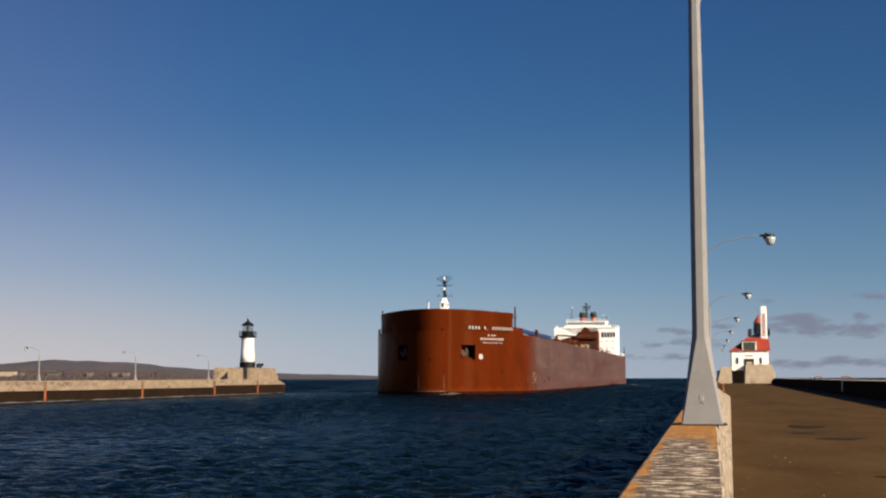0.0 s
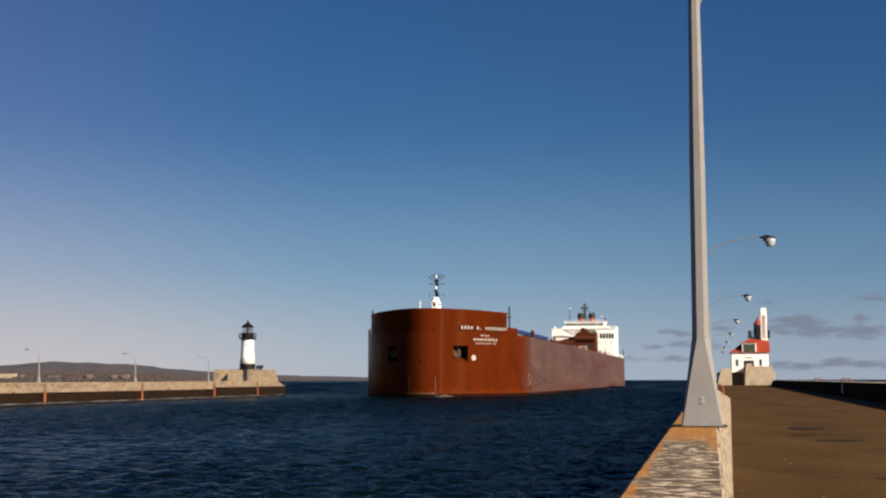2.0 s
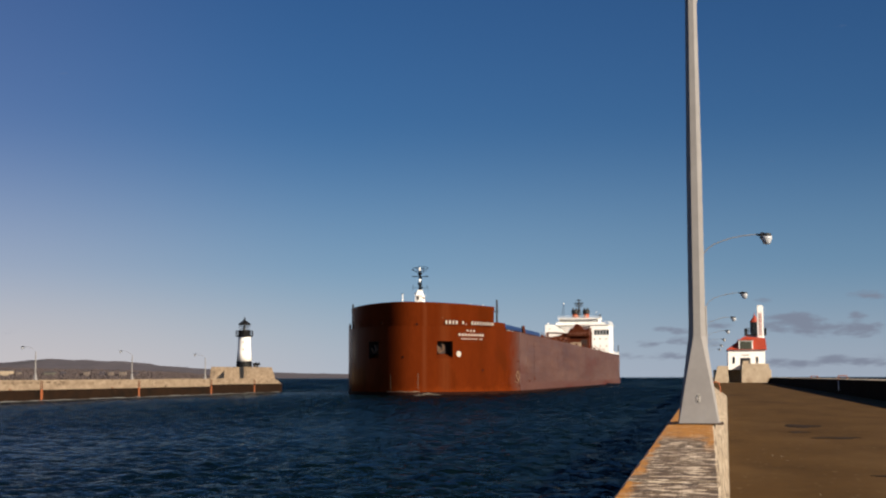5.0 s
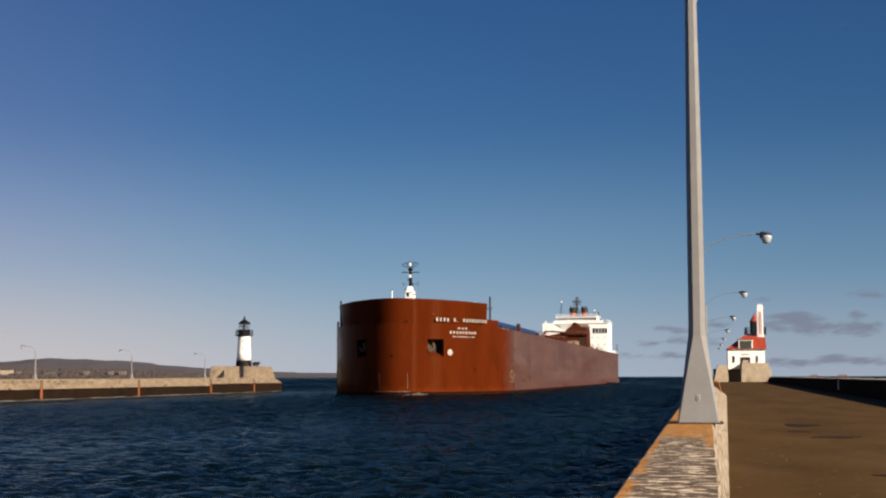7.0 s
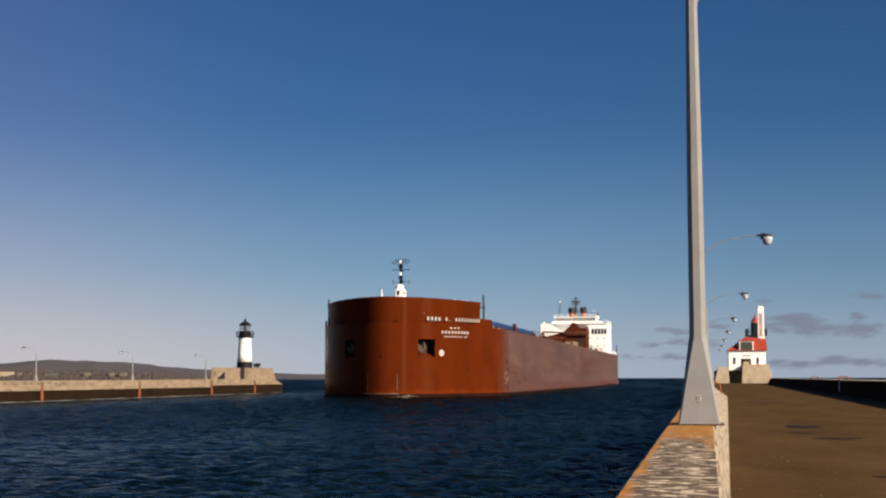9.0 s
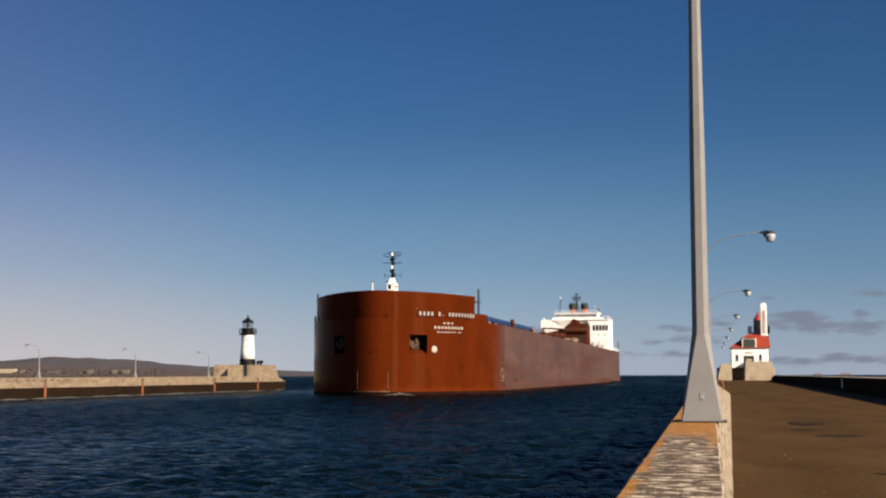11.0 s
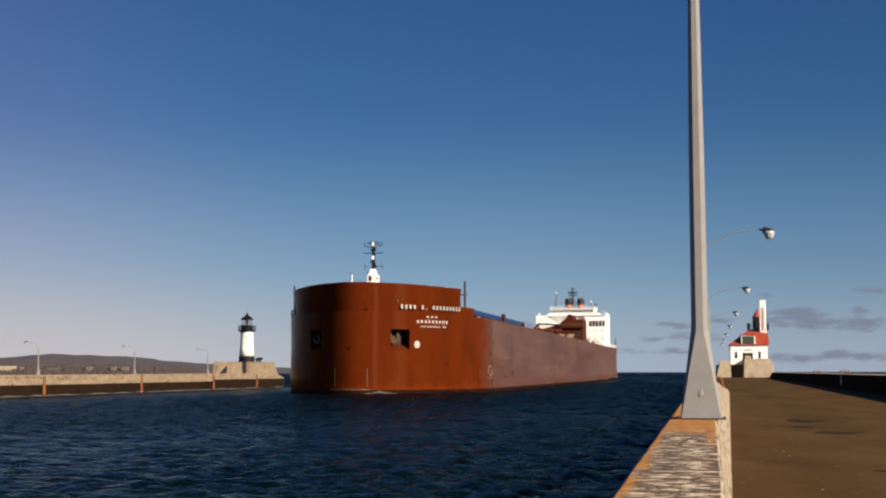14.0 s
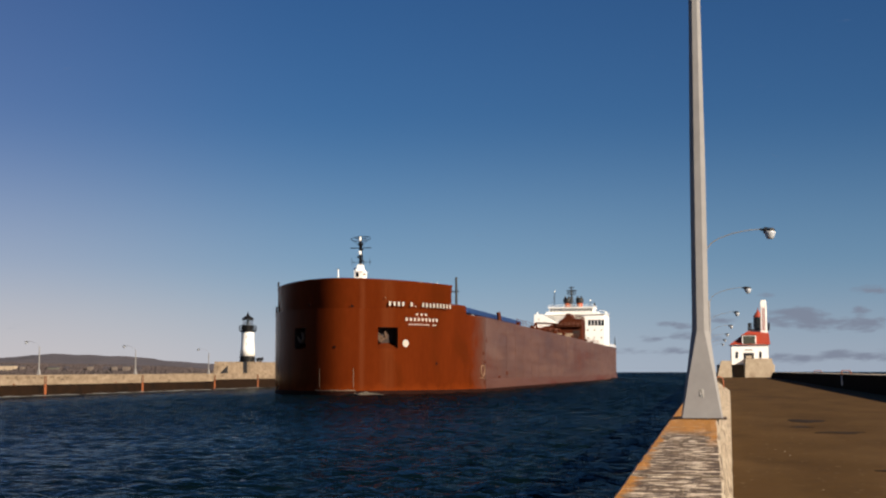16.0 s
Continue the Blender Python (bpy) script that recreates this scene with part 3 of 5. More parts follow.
def damp_patch(x, y, rx, ry, seed):
    """A flat dark stain of uneven outline lying on the walkway."""
    bm = bmesh.new()
    ring = []
    for i in range(40):
        a = 2 * math.pi * i / 40
        k = 1 + 0.55 * noise.noise((math.cos(a) * 1.3 + seed, math.sin(a) * 1.3, 0))
        ring.append((x + rx * k * math.cos(a), y + ry * k * math.sin(a)))
    prism(bm, ring, -0.01, 0.005)
    tagged(part("damp_patch", bm, DAMP), "dark damp patch on the concrete walkway", "stain", "damp patches")


DAMP = surface("damp_concrete", (0.01364, 0.00806, 0.00434), (0.0248, 0.01488, 0.00744), 1.2, 0.9, spec=0.1, stain=(0.0372, 0.02108, 0.0093), stain_scale=1.5, stain_cover=0.38)
damp_patch(2.3, 34.0, 0.45, 0.95, 1)
damp_patch(2.55, 27.6, 0.40, 0.5, 5)
damp_patch(2.0, 30.3, 0.22, 0.4, 9)
damp_patch(2.35, 17.1, 0.35, 0.25, 12)


def pebble(x, y, r):
    bm = bmesh.new()
    bmesh.ops.create_icosphere(bm, subdivisions=1, radius=r)
    for v in bm.verts:
        v.co = Vector((x, y, r * 0.4)) + Vector((v.co.x, v.co.y, v.co.z * 0.6)) * (1 + 0.3 * noise.noise(v.co * 30))
    tagged(part("pebble", bm, LETTER), "small white stone lying on the walkway", "stone", "stones on the walkway")


LETTER = surface("letter_white", (0.325, 0.294, 0.258), (0.372, 0.345, 0.312), 3, 0.6, bump=0.0)
pebble(1.13, 21.0, 0.010)
pebble(1.15, 20.0, 0.009)
pebble(1.02, 21.4, 0.007)
pebble(1.146, 14.37, 0.008)


# ---------------------------------------------------------------- north pier


PALE_STRIP = surface("pale_strip", (0.060, 0.064, 0.066), (0.150, 0.150, 0.145), 1.5, 0.8, bump=0.4, stain=(0.02, 0.022, 0.026), stain_scale=0.7, stain_cover=0.42)


def north_pier():
    base = thing("north_pier_base", pose(0, 0, 0), "dark wet lower wall of the far pier", "pier", kind="structure")
    part("lower_wall", boxed(NF - 9, NF, 60, 238, -4, -0.44, 0.03), WET_CONCRETE, base)
    part("head_wall", boxed(NF - 9, NF, 238, 281.5, -4, -0.16, 0.03), WET_CONCRETE, base)
    # pale strip along the foot of the wall, uneven in height
    rnd = random.Random(9)
    y, lip = 110.0, bmesh.new()
    rings = []
    while y < 281:
        h = rnd.uniform(0.03, 0.17)
        rings.append([(NF - 0.05, y, WATER_Z - 0.1), (NF + 0.5, y, WATER_Z - 0.1), (NF + 0.32, y, WATER_Z + h * 0.6), (NF - 0.05, y, WATER_Z + h)])
        y += rnd.uniform(0.8, 2.4)
    part("pale_strip", loft(lip, rings), PALE_STRIP, base, "pale strip at the waterline")
    wall = thing("wall_north", pose(0, 0, 0), "sunlit weathered concrete parapet on the far pier", "wall", kind="structure")
    y = 60.0
    while y < 238:
        e = y + 8.9
        bm = bmesh.new()
        loft(bm, [[(NF + .02, yy, -0.45), (NF - .05, yy, 0.85), (NF - .15, yy, 0.92), (NF - 0.9, yy, 0.92), (NF - 0.9, yy, -0.45)] for yy in (y + .01, e - .01)])
        part("wall_section", bm, NORTH_CONCRETE, wall)
        y = e
    rng = random.Random(4)
    for k in range(8):
        y = 162.5 + k * 2.3 + rng.uniform(-0.3, 0.3)
        w, z0 = rng.uniform(0.8, 1.5), rng.uniform(0.3, 0.42)
        bm = bmesh.new()
        for a, c in ((0.0, 0.12), (0.25, 0.05), (0.6, 0.0)):
            box(bm, NF - 0.06, NF + 0.004 - 0.05 * z0, y + w * a, y + w * min(1, a + 0.45), z0 + c, z0 + 0.32 - c * 0.6, 0.01)
        part("spalled_patch", bm, SPALL, wall, "dark spalled patch in the parapet")
    for y in (164.3, 195.6):
        cleat = thing("mooring_cleat", pose(NF, y, -0.44), "small rusty mooring cleat on the far pier's ledge", "mooring cleat", "mooring cleats")
        part("base", boxed(-0.04, 0.14, -0.2, 0.2, 0.0, 0.06, 0.01), LADDER, cleat)
        part("horn", rod(bmesh.new(), (0.06, -0.27, 0.15), (0.06, 0.27, 0.15), 0.05, n=8), LADDER, cleat)
        for q in (-0.16, 0.16):
            part("stem", rod(bmesh.new(), (0.06, q * 0.6, 0.03), (0.06, q * 0.6, 0.15), 0.05, n=8), LADDER, cleat)
    t = thing("lighthouse_base", pose(0, 0, 0), "stepped concrete base round the far lighthouse", "base", kind="structure")
    bm = bmesh.new()
    loft(bm, [[(NF + .02, 238, -.13), (NF - .06, 238, 1.0), (NF - 9, 238, 1.0), (NF - 9, 238, -.13)],
              [(NF + .02, 276, -.13), (NF - .06, 276, 1.0), (NF - 9, 276, 1.0), (NF - 9, 276, -.13)],
              [(NF + .02, 281.5, -.13), (NF - .06, 281.3, -0.05), (NF - 9, 281.3, -0.05), (NF - 9, 281.5, -.13)]])
    part("apron", bm, NORTH_CONCRETE, t)
    for x, deep, a, b, top in ((NF - 1.2, 0.9, 243.4, 257.6, 3.2), (NF - 0.9, 5.0, 261.0, 277.5, 3.3)):
        bm = bmesh.new()
        tail = 0.2 if b < 270 else 3.4
        loft(bm, [[(x, a, 0.9), (x - .1, a + 0.6, top), (x - deep, a + 0.6, top), (x - deep, a, 0.9)], [(x, b + tail * 0.6, 0.9), (x - .1, b, top), (x - deep, b, top), (x - deep, b + tail * 0.6, 0.9)]])
        part("block", bm, NORTH_CONCRETE, t)
    # dark wedge on the block's face imitates the shade inside a stair opening
    bm = bmesh.new()
    loft(bm, [[(x, 244.4, 1.0), (x, 248.6, 1.0), (x, 248.6, 2.4)] for x in (NF - 1.12, NF - 1.4)])
    # added dark box stands for the tower's black foot showing in this gap
    part("gap_box", boxed(NF - 3.0, NF - 1.35, 258.3, 260.6, 0.95, 3.3, 0.05), DARK_METAL, t, "dark box added in the gap below the tower")
    part("stair_shade_panel", bm, DARK_METAL, t, "dark panel standing for the shaded stair opening")
    for y in (269.5, 271.4):
        horn = thing("fog_horn", pose(NF - 2.2, y, 3.3), "small dark horn on the lighthouse base", "fog horn", "fog horns")
        part("stand", boxed(-0.2, 0.2, -0.2, 0.2, 0, 0.5, 0.03), DARK_METAL, horn)
        part("trumpet", rod(bmesh.new(), (-0.4, 0, 0.62), (0.5, 0, 0.68), 0.12, 0.34), DARK_METAL, horn)
    for y in (172.9, 205.7, 238.4, 263.0):
        lad = thing("pier_ladder", pose(NF, y, 0), "orange ladder fixed to the face of the far pier", "ladder", "ladders on the far pier")
        for s in (-0.28, 0.28):
            part("rail", boxed(0.04, 0.13, s - 0.03, s + 0.03, -1.75, 0.75, 0.02), LADDER, lad)
        part("fender", boxed(0.01, 0.1, -0.3, 0.3, -1.8, -0.4, 0.02), ORANGE, lad, "orange painted backing of the lower ladder")
        for k in range(8):
            part("rung", rod(bmesh.new(), (0.09, -0.28, -1.6 + k * 0.33), (0.09, 0.28, -1.6 + k * 0.33), 0.025), LADDER, lad)


north_pier()


def north_lighthouse():
    t = thing("lighthouse", pose(-94.3, 272, 1.0), "white conical lighthouse with black lantern and black foot", "lighthouse")
    part("foot", lathe(bmesh.new(), [(1.75, 0), (1.72, 1.2), (1.6, 3.55)], 20), BLACK_IRON, t, "black painted foot")
    part("tower", lathe(bmesh.new(), [(1.58, 3.55), (1.42, 5.2), (1.32, 7.0), (1.3, 8.3), (1.36, 8.6)], 24), WHITE, t, smooth=True)
    for z in (5.9, 7.5):
        w = part("window", boxed(0.28, 0.52, -1.46, -1.15, z - 0.02, z + 0.34), WHITE, t)
        part("pane", boxed(0.33, 0.47, -1.48, -1.43, z + 0.03, z + 0.29), PANE, w)
    part("gallery", lathe(bmesh.new(), [(1.3, 8.5), (1.5, 8.66), (1.84, 8.78), (1.84, 8.95), (1.0, 8.95)], 20), BLACK_IRON, t)
    for z, name in ((9.4, "middle_rail"), (9.9, "railing")):
        bm = bmesh.new()
        pts = [(1.78 * math.cos(2 * math.pi * i / 24), 1.78 * math.sin(2 * math.pi * i / 24), z) for i in range(25)]
        for p, q in zip(pts, pts[1:]):
            rod(bm, p, q, 0.04, n=4)
        rails = part(name, bm, BLACK_IRON, t)
    for i in range(16):
        a = 2 * math.pi * i / 16
        p = Vector((1.78 * math.cos(a), 1.78 * math.sin(a), 8.9))
        part("baluster", rod(bmesh.new(), p, p + Vector((0, 0, 1.0)), 0.04, n=5), BLACK_IRON, rails)
    part("lantern_wall", lathe(bmesh.new(), [(1.22, 8.95), (1.22, 10.0), (1.0, 10.02)], 12), BLACK_IRON, t)
    part("lantern_glass", lathe(bmesh.new(), [(0.98, 10.02), (0.98, 11.2)], 10), CLEAR, t, "clear lantern panes")
    part("lens", lathe(bmesh.new(), [(0.2, 10.0), (0.34, 10.25), (0.38, 10.55), (0.34, 10.85), (0.2, 11.1)], 12), LENS, t, "glass beacon lens")
    for i in range(10):
        a = 2 * math.pi * i / 10
        part("glazing_bar", rod(bmesh.new(), (1.02 * math.cos(a), 1.02 * math.sin(a), 9.9), (1.02 * math.cos(a), 1.02 * math.sin(a), 11.25), 0.055, n=5), BLACK_IRON, t)
    part("roof", lathe(bmesh.new(), [(1.34, 11.15), (1.28, 11.3), (0.95, 11.65), (0.5, 11.95), (0.24, 12.1), (0.24, 12.4), (0.08, 12.55), (0.03, 12.95)], 12), BLACK_IRON, t, "black domed lantern roof")


north_lighthouse()


# ---------------------------------------------------------------- south light
def south_light():
    Y = 275.0
    b = thing("light_station_base", pose(0, Y, 0), "tall concrete foundation blocks under the red-roofed light station", "base", kind="structure")
    for x0, x1, g0, g1, y0, y1, h in ((7.5, 12.4, 7.3, 13.0, -8, -1, 3.6), (2.9, 4.8, 2.1, 4.9, -8, 2, 3.2)):
        part("block", loft(bmesh.new(), [[(g0, y0 - 0.3, 0), (g1, y0 - 0.3, 0), (g1, y1, 0), (g0, y1, 0)], [(x0, y0, h), (x1, y0, h), (x1, y1, h), (x0, y1, h)]]), CONCRETE, b)
    part("block", boxed(2.2, 13.4, 2.5, 14, 0, 2.5, 0.08), CONCRETE, b)
    t = thing("light_station", pose(0, Y, 2.5), "white light station building with red hipped roof and corner tower", "lighthouse")
    x0, x1, d, h = 5.0, 12.1, 9.0, 4.0
    part("wall", boxed(x0, x1, -1.0, d, 0, h), WHITE, t)
    bm = bmesh.new()
    v = [bm.verts.new(p) for p in ((x0 - .35, -1.4, h - .1), (x1 + .35, -1.4, h - .1), (x1 + .35, d + .4, h - .1), (x0 - .35, d + .4, h - .1), (8.3, 3.0, h + 2.65), (x1 + .3, 3.0, h + 2.3), (x1 + .3, d - 3, h + 2.3), (8.3, d - 3, h + 2.65))]
    for f in ((0, 1, 5, 4), (1, 2, 6, 5), (2, 3, 7, 6), (3, 0, 4, 7), (4, 5, 6, 7), (3, 2, 1, 0)):
        bm.faces.new([v[i] for i in f])
    part("roof", bm, RED_ROOF, t)
    dm = part("dormer", boxed(7.1, 9.8, -1.2, 3, h - .1, h + 1.75), WHITE, t)
    part("dormer_window", boxed(7.3, 9.6, -1.24, -1.19, h, h + 1.55), surface("green_shutter", (0.031, 0.0372, 0.0279), (0.0496, 0.0527, 0.0372), 4, 0.5), t, "dark green louvred panel")
    part("dormer_roof", boxed(6.95, 9.95, -1.35, 3.0, h + 1.75, h + 1.9), RED_ROOF, t)
    for x in (6.1, 10.6):
        w = part("window", boxed(x - .28, x + .28, -1.06, -1.0, 1.2, 2.6), WHITE, t)
        part("pane", boxed(x - .2, x + .2, -1.10, -1.05, 1.28, 2.52), PANE, w)
    dr = part("door_frame", boxed(7.4, 9.3, -1.08, -1.0, 0.0, 2.3), DARK_METAL, t, "dark double door")
    part("notice", boxed(7.8, 8.9, -1.13, -1.08, 1.2, 1.7), CONCRETE, dr)
    part("sign_bar", boxed(7.6, 9.1, -1.06, -1.0, 2.75, 2.95), STEEL_GREY, t, "grey line of small lettering")
    part("tower", boxed(8.9, 12.3, 4.6, 8.0, 0, 6.9), WHITE, t)
    part("gallery", boxed(8.5, 12.7, 4.2, 8.4, 6.9, 7.1), DARK_METAL, t)
    for z, name in ((7.7, "middle_rail"), (8.3, "railing")):
        bm = bmesh.new()
        for y in (4.25, 8.35):
            rod(bm, (8.55, y, z), (12.65, y, z), 0.035, n=5)
        for x in (8.55, 12.65):
            rod(bm, (x, 4.25, z), (x, 8.35, z), 0.035, n=5)
        rails = part(name, bm, DARK_METAL, t)
    for x in np.linspace(8.55, 12.65, 7).tolist():
        for y in (4.25, 8.35):
            part("baluster", rod(bmesh.new(), (x, y, 7.1), (x, y, 8.3), 0.04, n=5), DARK_METAL, rails)
    for x0, x1 in ((8.5, 8.98), (12.3, 12.72)):
        part("gallery_panel", boxed(x0, x1, 4.22, 4.34, 7.1, 8.3, 0.02), BLACK_IRON, t, "dark panel closing the gallery's end")
    LX, LY = 10.5, 6.3
    part("lantern", lathe(bmesh.new(), [(0.95, 7.1), (0.95, 8.1), (0.82, 8.15), (0.82, 9.6)], 10, (LX, LY, 0)), PANE, t, "black lantern room")
    for i in range(10):
        a = 2 * math.pi * i / 10
        x, y = LX + 0.84 * math.cos(a), LY + 0.84 * math.sin(a)
        part("glazing_bar", rod(bmesh.new(), (x, y, 8.1), (x, y, 9.65), 0.06, n=5), BLACK_IRON, t)
    part("lantern_roof", lathe(bmesh.new(), [(1.0, 9.55), (0.92, 9.75), (0.5, 10.4), (0.22, 10.7), (0.22, 11.0), (0.05, 11.15), (0.04, 11.6)], 10, (LX, LY, 0)), RED_ROOF, t, "red conical lantern roof")
    c = part("signal_column", boxed(10.9, 12.1, 3.1, 4.1, 3.0, 12.6, 0.05), WHITE, t, "tall white column with a row of red louvres")
    for k in range(9):
        part("louvre", boxed(11.40, 11.62, 3.03, 3.1, 6.9 + k * 0.5, 7.15 + k * 0.5), RED_ROOF, c)
    for x in (11.26, 11.72):
        part("louvre_frame", boxed(x, x + 0.05, 3.04, 3.1, 6.7, 11.5), RED_ROOF, c)
    part("cap", boxed(11.0, 12.0, 3.1, 4.1, 12.6, 12.85, 0.04), WHITE, c)


south_light()


# ---------------------------------------------------------------- far shore
def ridge(name, x0, x1, y, depth, tops, seed, label):
    """A wooded ridge from x0 to x1 whose crest follows tops, fractions of its length and heights in metres."""
    n = 260
    xs = np.linspace(x0, x1, n)
    f = np.array([p[0] for p in tops])
    hh = np.interp(np.linspace(0, 1, n), f, [p[1] for p in tops])
    bm = bmesh.new()
    rows = []
    for j, (dy, k) in enumerate(((0, 0.0), (0.15, 0.35), (0.4, 0.75), (0.7, 1.0), (1.0, 0.9))):
        row = []
        for i, x in enumerate(xs):
            z = hh[i] * k + (2.2 * noise.noise((x * 0.03 + seed, j * 3.1, 0)) + 1.3 * noise.noise((x * 0.09, j, seed))) * (k > 0)
            row.append(bm.verts.new((x, y + dy * depth, WATER_Z + (z if k else -1.0))))
        rows.append(row)
    for a, b in zip(rows, rows[1:]):
        for i in range(n - 1):
            bm.faces.new((a[i], a[i + 1], b[i + 1], b[i]))
    return tagged(part(name, bm, LAND if depth > 400 else SHORE), label, "hill", kind="structure")


ridge("backdrop_hill", -2900, -935, 3600, 700, [(0, 30), (0.234, 44), (0.323, 51), (0.374, 58), (0.419, 64), (0.468, 60), (0.51, 57), (0.548, 55), (0.571, 46), (0.624, 38), (0.697, 28), (0.75, 21), (0.82, 16), (0.886, 13.5), (0.926, 11.5), (0.968, 9), (0.985, 6), (1.0, 1)], 3, "distant wooded ridge beyond the lake shore")
SHORE_TOPS = [(0, 14), (0.5, 15), (0.7, 14.5), (0.76, 13), (0.82, 12), (0.87, 10.5), (0.91, 8.5), (0.95, 6), (0.98, 3.5), (1.0, 1)]
ridge("backdrop_shore", -1600, -560, 1500, 140, SHORE_TOPS, 8, "low wooded shore beyond the far pier")


def far_woods():
    """Bare trees and scrub along the far shore, a clump for each."""
    rng = np.random.default_rng(11)
    co, faces = [], []
    for k in range(6500):
        x, y = rng.uniform(-1080, -570), rng.uniform(1502, 1598)
        crest = np.interp((x + 1600) / 1040, [p[0] for p in SHORE_TOPS], [p[1] for p in SHORE_TOPS])
        foot = WATER_Z - 0.4 + crest * np.interp((y - 1500) / 140, [0, 0.15, 0.4, 0.7], [0, 0.35, 0.75, 1.0])
        h, w, base = rng.uniform(1.2, 3.2), rng.uniform(0.7, 2.0), len(co)
        ring = []
        for lvl, (f, r) in enumerate(((0.0, 0.95), (0.45, 1.0), (0.8, 0.6))):
            for i in range(5):
                a = 2 * math.pi * (i + 0.5 * lvl) / 5
                q = r * w * rng.uniform(0.65, 1.3)
                co.append((x + q * math.cos(a), y + q * math.sin(a), foot + h * f * rng.uniform(0.85, 1.15)))
        co.append((x, y, foot + h))
        for lvl in (0, 1):
            for i in range(5):
                p, q = base + lvl * 5 + i, base + lvl * 5 + (i + 1) % 5
                faces.append((p, q, q + 5, p + 5))
        for i in range(5):
            faces.append((base + 10 + i, base + 10 + (i + 1) % 5, base + 15))
    me = bpy.data.meshes.new("far_woods")
    me.from_pydata(co, [], faces)
    me.materials.append(WOODS)
    tagged(new("far_woods", me), "bare brown trees and scrub along the far shore", "woods", kind="stuff")


far_woods()


def shore_house(x, y, w, d, h, tint, roof):
    """A plain gabled building seen from far away."""
    t = thing("shore_house", pose(x * 1.109, y + 152, WATER_Z + 7.0, 0, 0, 8), "small pale building on the far shore", "house", "buildings on the far shore")
    part("wall", boxed(-w / 2, w / 2, -d / 2, d / 2, -3.5, h), tint, t)
    bm = bmesh.new()
    loft(bm, [[(-w / 2 - .5, -d / 2 - .5, h), (-w / 2 - .5, d / 2 + .5, h), (-w / 2 - .5, 0, h + roof)], [(w / 2 + .5, -d / 2 - .5, h), (w / 2 + .5, d / 2 + .5, h), (w / 2 + .5, 0, h + roof)]])
    part("roof", bm, LAND, t)


for x, y, w, d, h, tint, roof in ((-758, 1378, 27, 12, 4.6, CONCRETE, 1.3), (-738, 1380, 4, 9, 3.4, FACADE, 1.2), (-701, 1380, 13, 9, 2.6, PALE_GREEN, 1.3), (-686, 1381, 4, 9, 2.2, LAND, 1.5),
                                  (-658, 1380, 6, 8, 3.6, FACADE, 1.3), (-640, 1380, 5, 8, 2.0, LAND, 1.4), (-629, 1378, 5, 8, 3.2, FACADE, 1.2), (-616, 1380, 7, 9, 3.3, FACADE, 1.4), (-601, 1380, 4, 8, 1.8, LAND, 1.3)):
    shore_house(x, y, w, d, h, tint, roof)


# ---------------------------------------------------------------- ship
# ship's space: the stem at the origin on the waterline, +y aft, z up
LEN, HALF, BOWL, POWER = 309.0, 16.0, 26.0, 1.63
DECK_Z, KNUCKLE, FC_Z, FC_END = 11.3, 11.75, 15.75, 14.4


def half_width(s, inset=0.0):
    """Half the ship's width s metres behind the stem."""
    if s >= BOWL:
        return HALF - inset
    return max(0.0, HALF * max(0.0, 1 - (1 - s / BOWL) ** POWER) ** (1 / POWER) - inset)


def station(x):
    """How far behind the stem the hull is x metres wide to one side."""
    return BOWL * (1 - max(0.0, 1 - (abs(x) / HALF) ** POWER) ** (1 / POWER))


def hull_spot(x, z, out=0.0):
    """A place on the bow's shell, with its outward turn about the vertical."""
    y, dx = station(x), 0.05
    slope = (station(abs(x) + dx) - station(max(0, abs(x) - dx))) / (abs(x) + dx - max(0, abs(x) - dx))
    way = Vector((slope * (1 if x >= 0 else -1), -1, 0)).normalized()
    return Vector((x, y, z)) + float(out) * way, math.atan2(way.x, -way.y)


POCKET = (5.1, 7.35, 6.3, 9.2)     # anchor recess: between two widths and two heights


def sheer(x):
    """How far the forecastle's rim has dropped at this width."""
    return 0.34 * min(1.0, station(x) / FC_END)


def shell(xs, zs, hole=None, inset=0.0):
    """The bow's plating as a grid over widths and heights, open at the anchor recesses."""
    bm = bmesh.new()
    grid = []
    for x in xs:
        s = station(x)
        row = []
        for j, z in enumerate(zs):
            cut = inset * (1 - 0.75 * j / (len(zs) - 1))
            keep = x - cut * (1 if x > 0 else -1 if x < 0 else 0) * min(1, abs(x) / 6)
            row.append(bm.verts.new((keep, s + cut * max(0, 1 - abs(x) / 12), min(z, KNUCKLE if s < 18 else DECK_Z) if not inset else z - sheer(x) * j / (len(zs) - 1))))
        grid.append(row)
    for i in range(len(xs) - 1):
        mid = abs(xs[i] + xs[i + 1]) / 2
        for j in range(len(zs) - 1):
            mz = (zs[j] + zs[j + 1]) / 2
            if hole and hole[0] < mid < hole[1] and hole[2] < mz < hole[3]:
                continue
            bm.faces.new((grid[i][j], grid[i + 1][j], grid[i + 1][j + 1], grid[i][j + 1]))
    return bm


def plates(full):
    """Widths from one side to the other, close together where the bow turns most."""
    half = sorted({0.0, POCKET[0], POCKET[1], *[full * math.sin(math.pi / 2 * i / 30) for i in range(31)]})
    return [-x for x in half[:0:-1]] + half


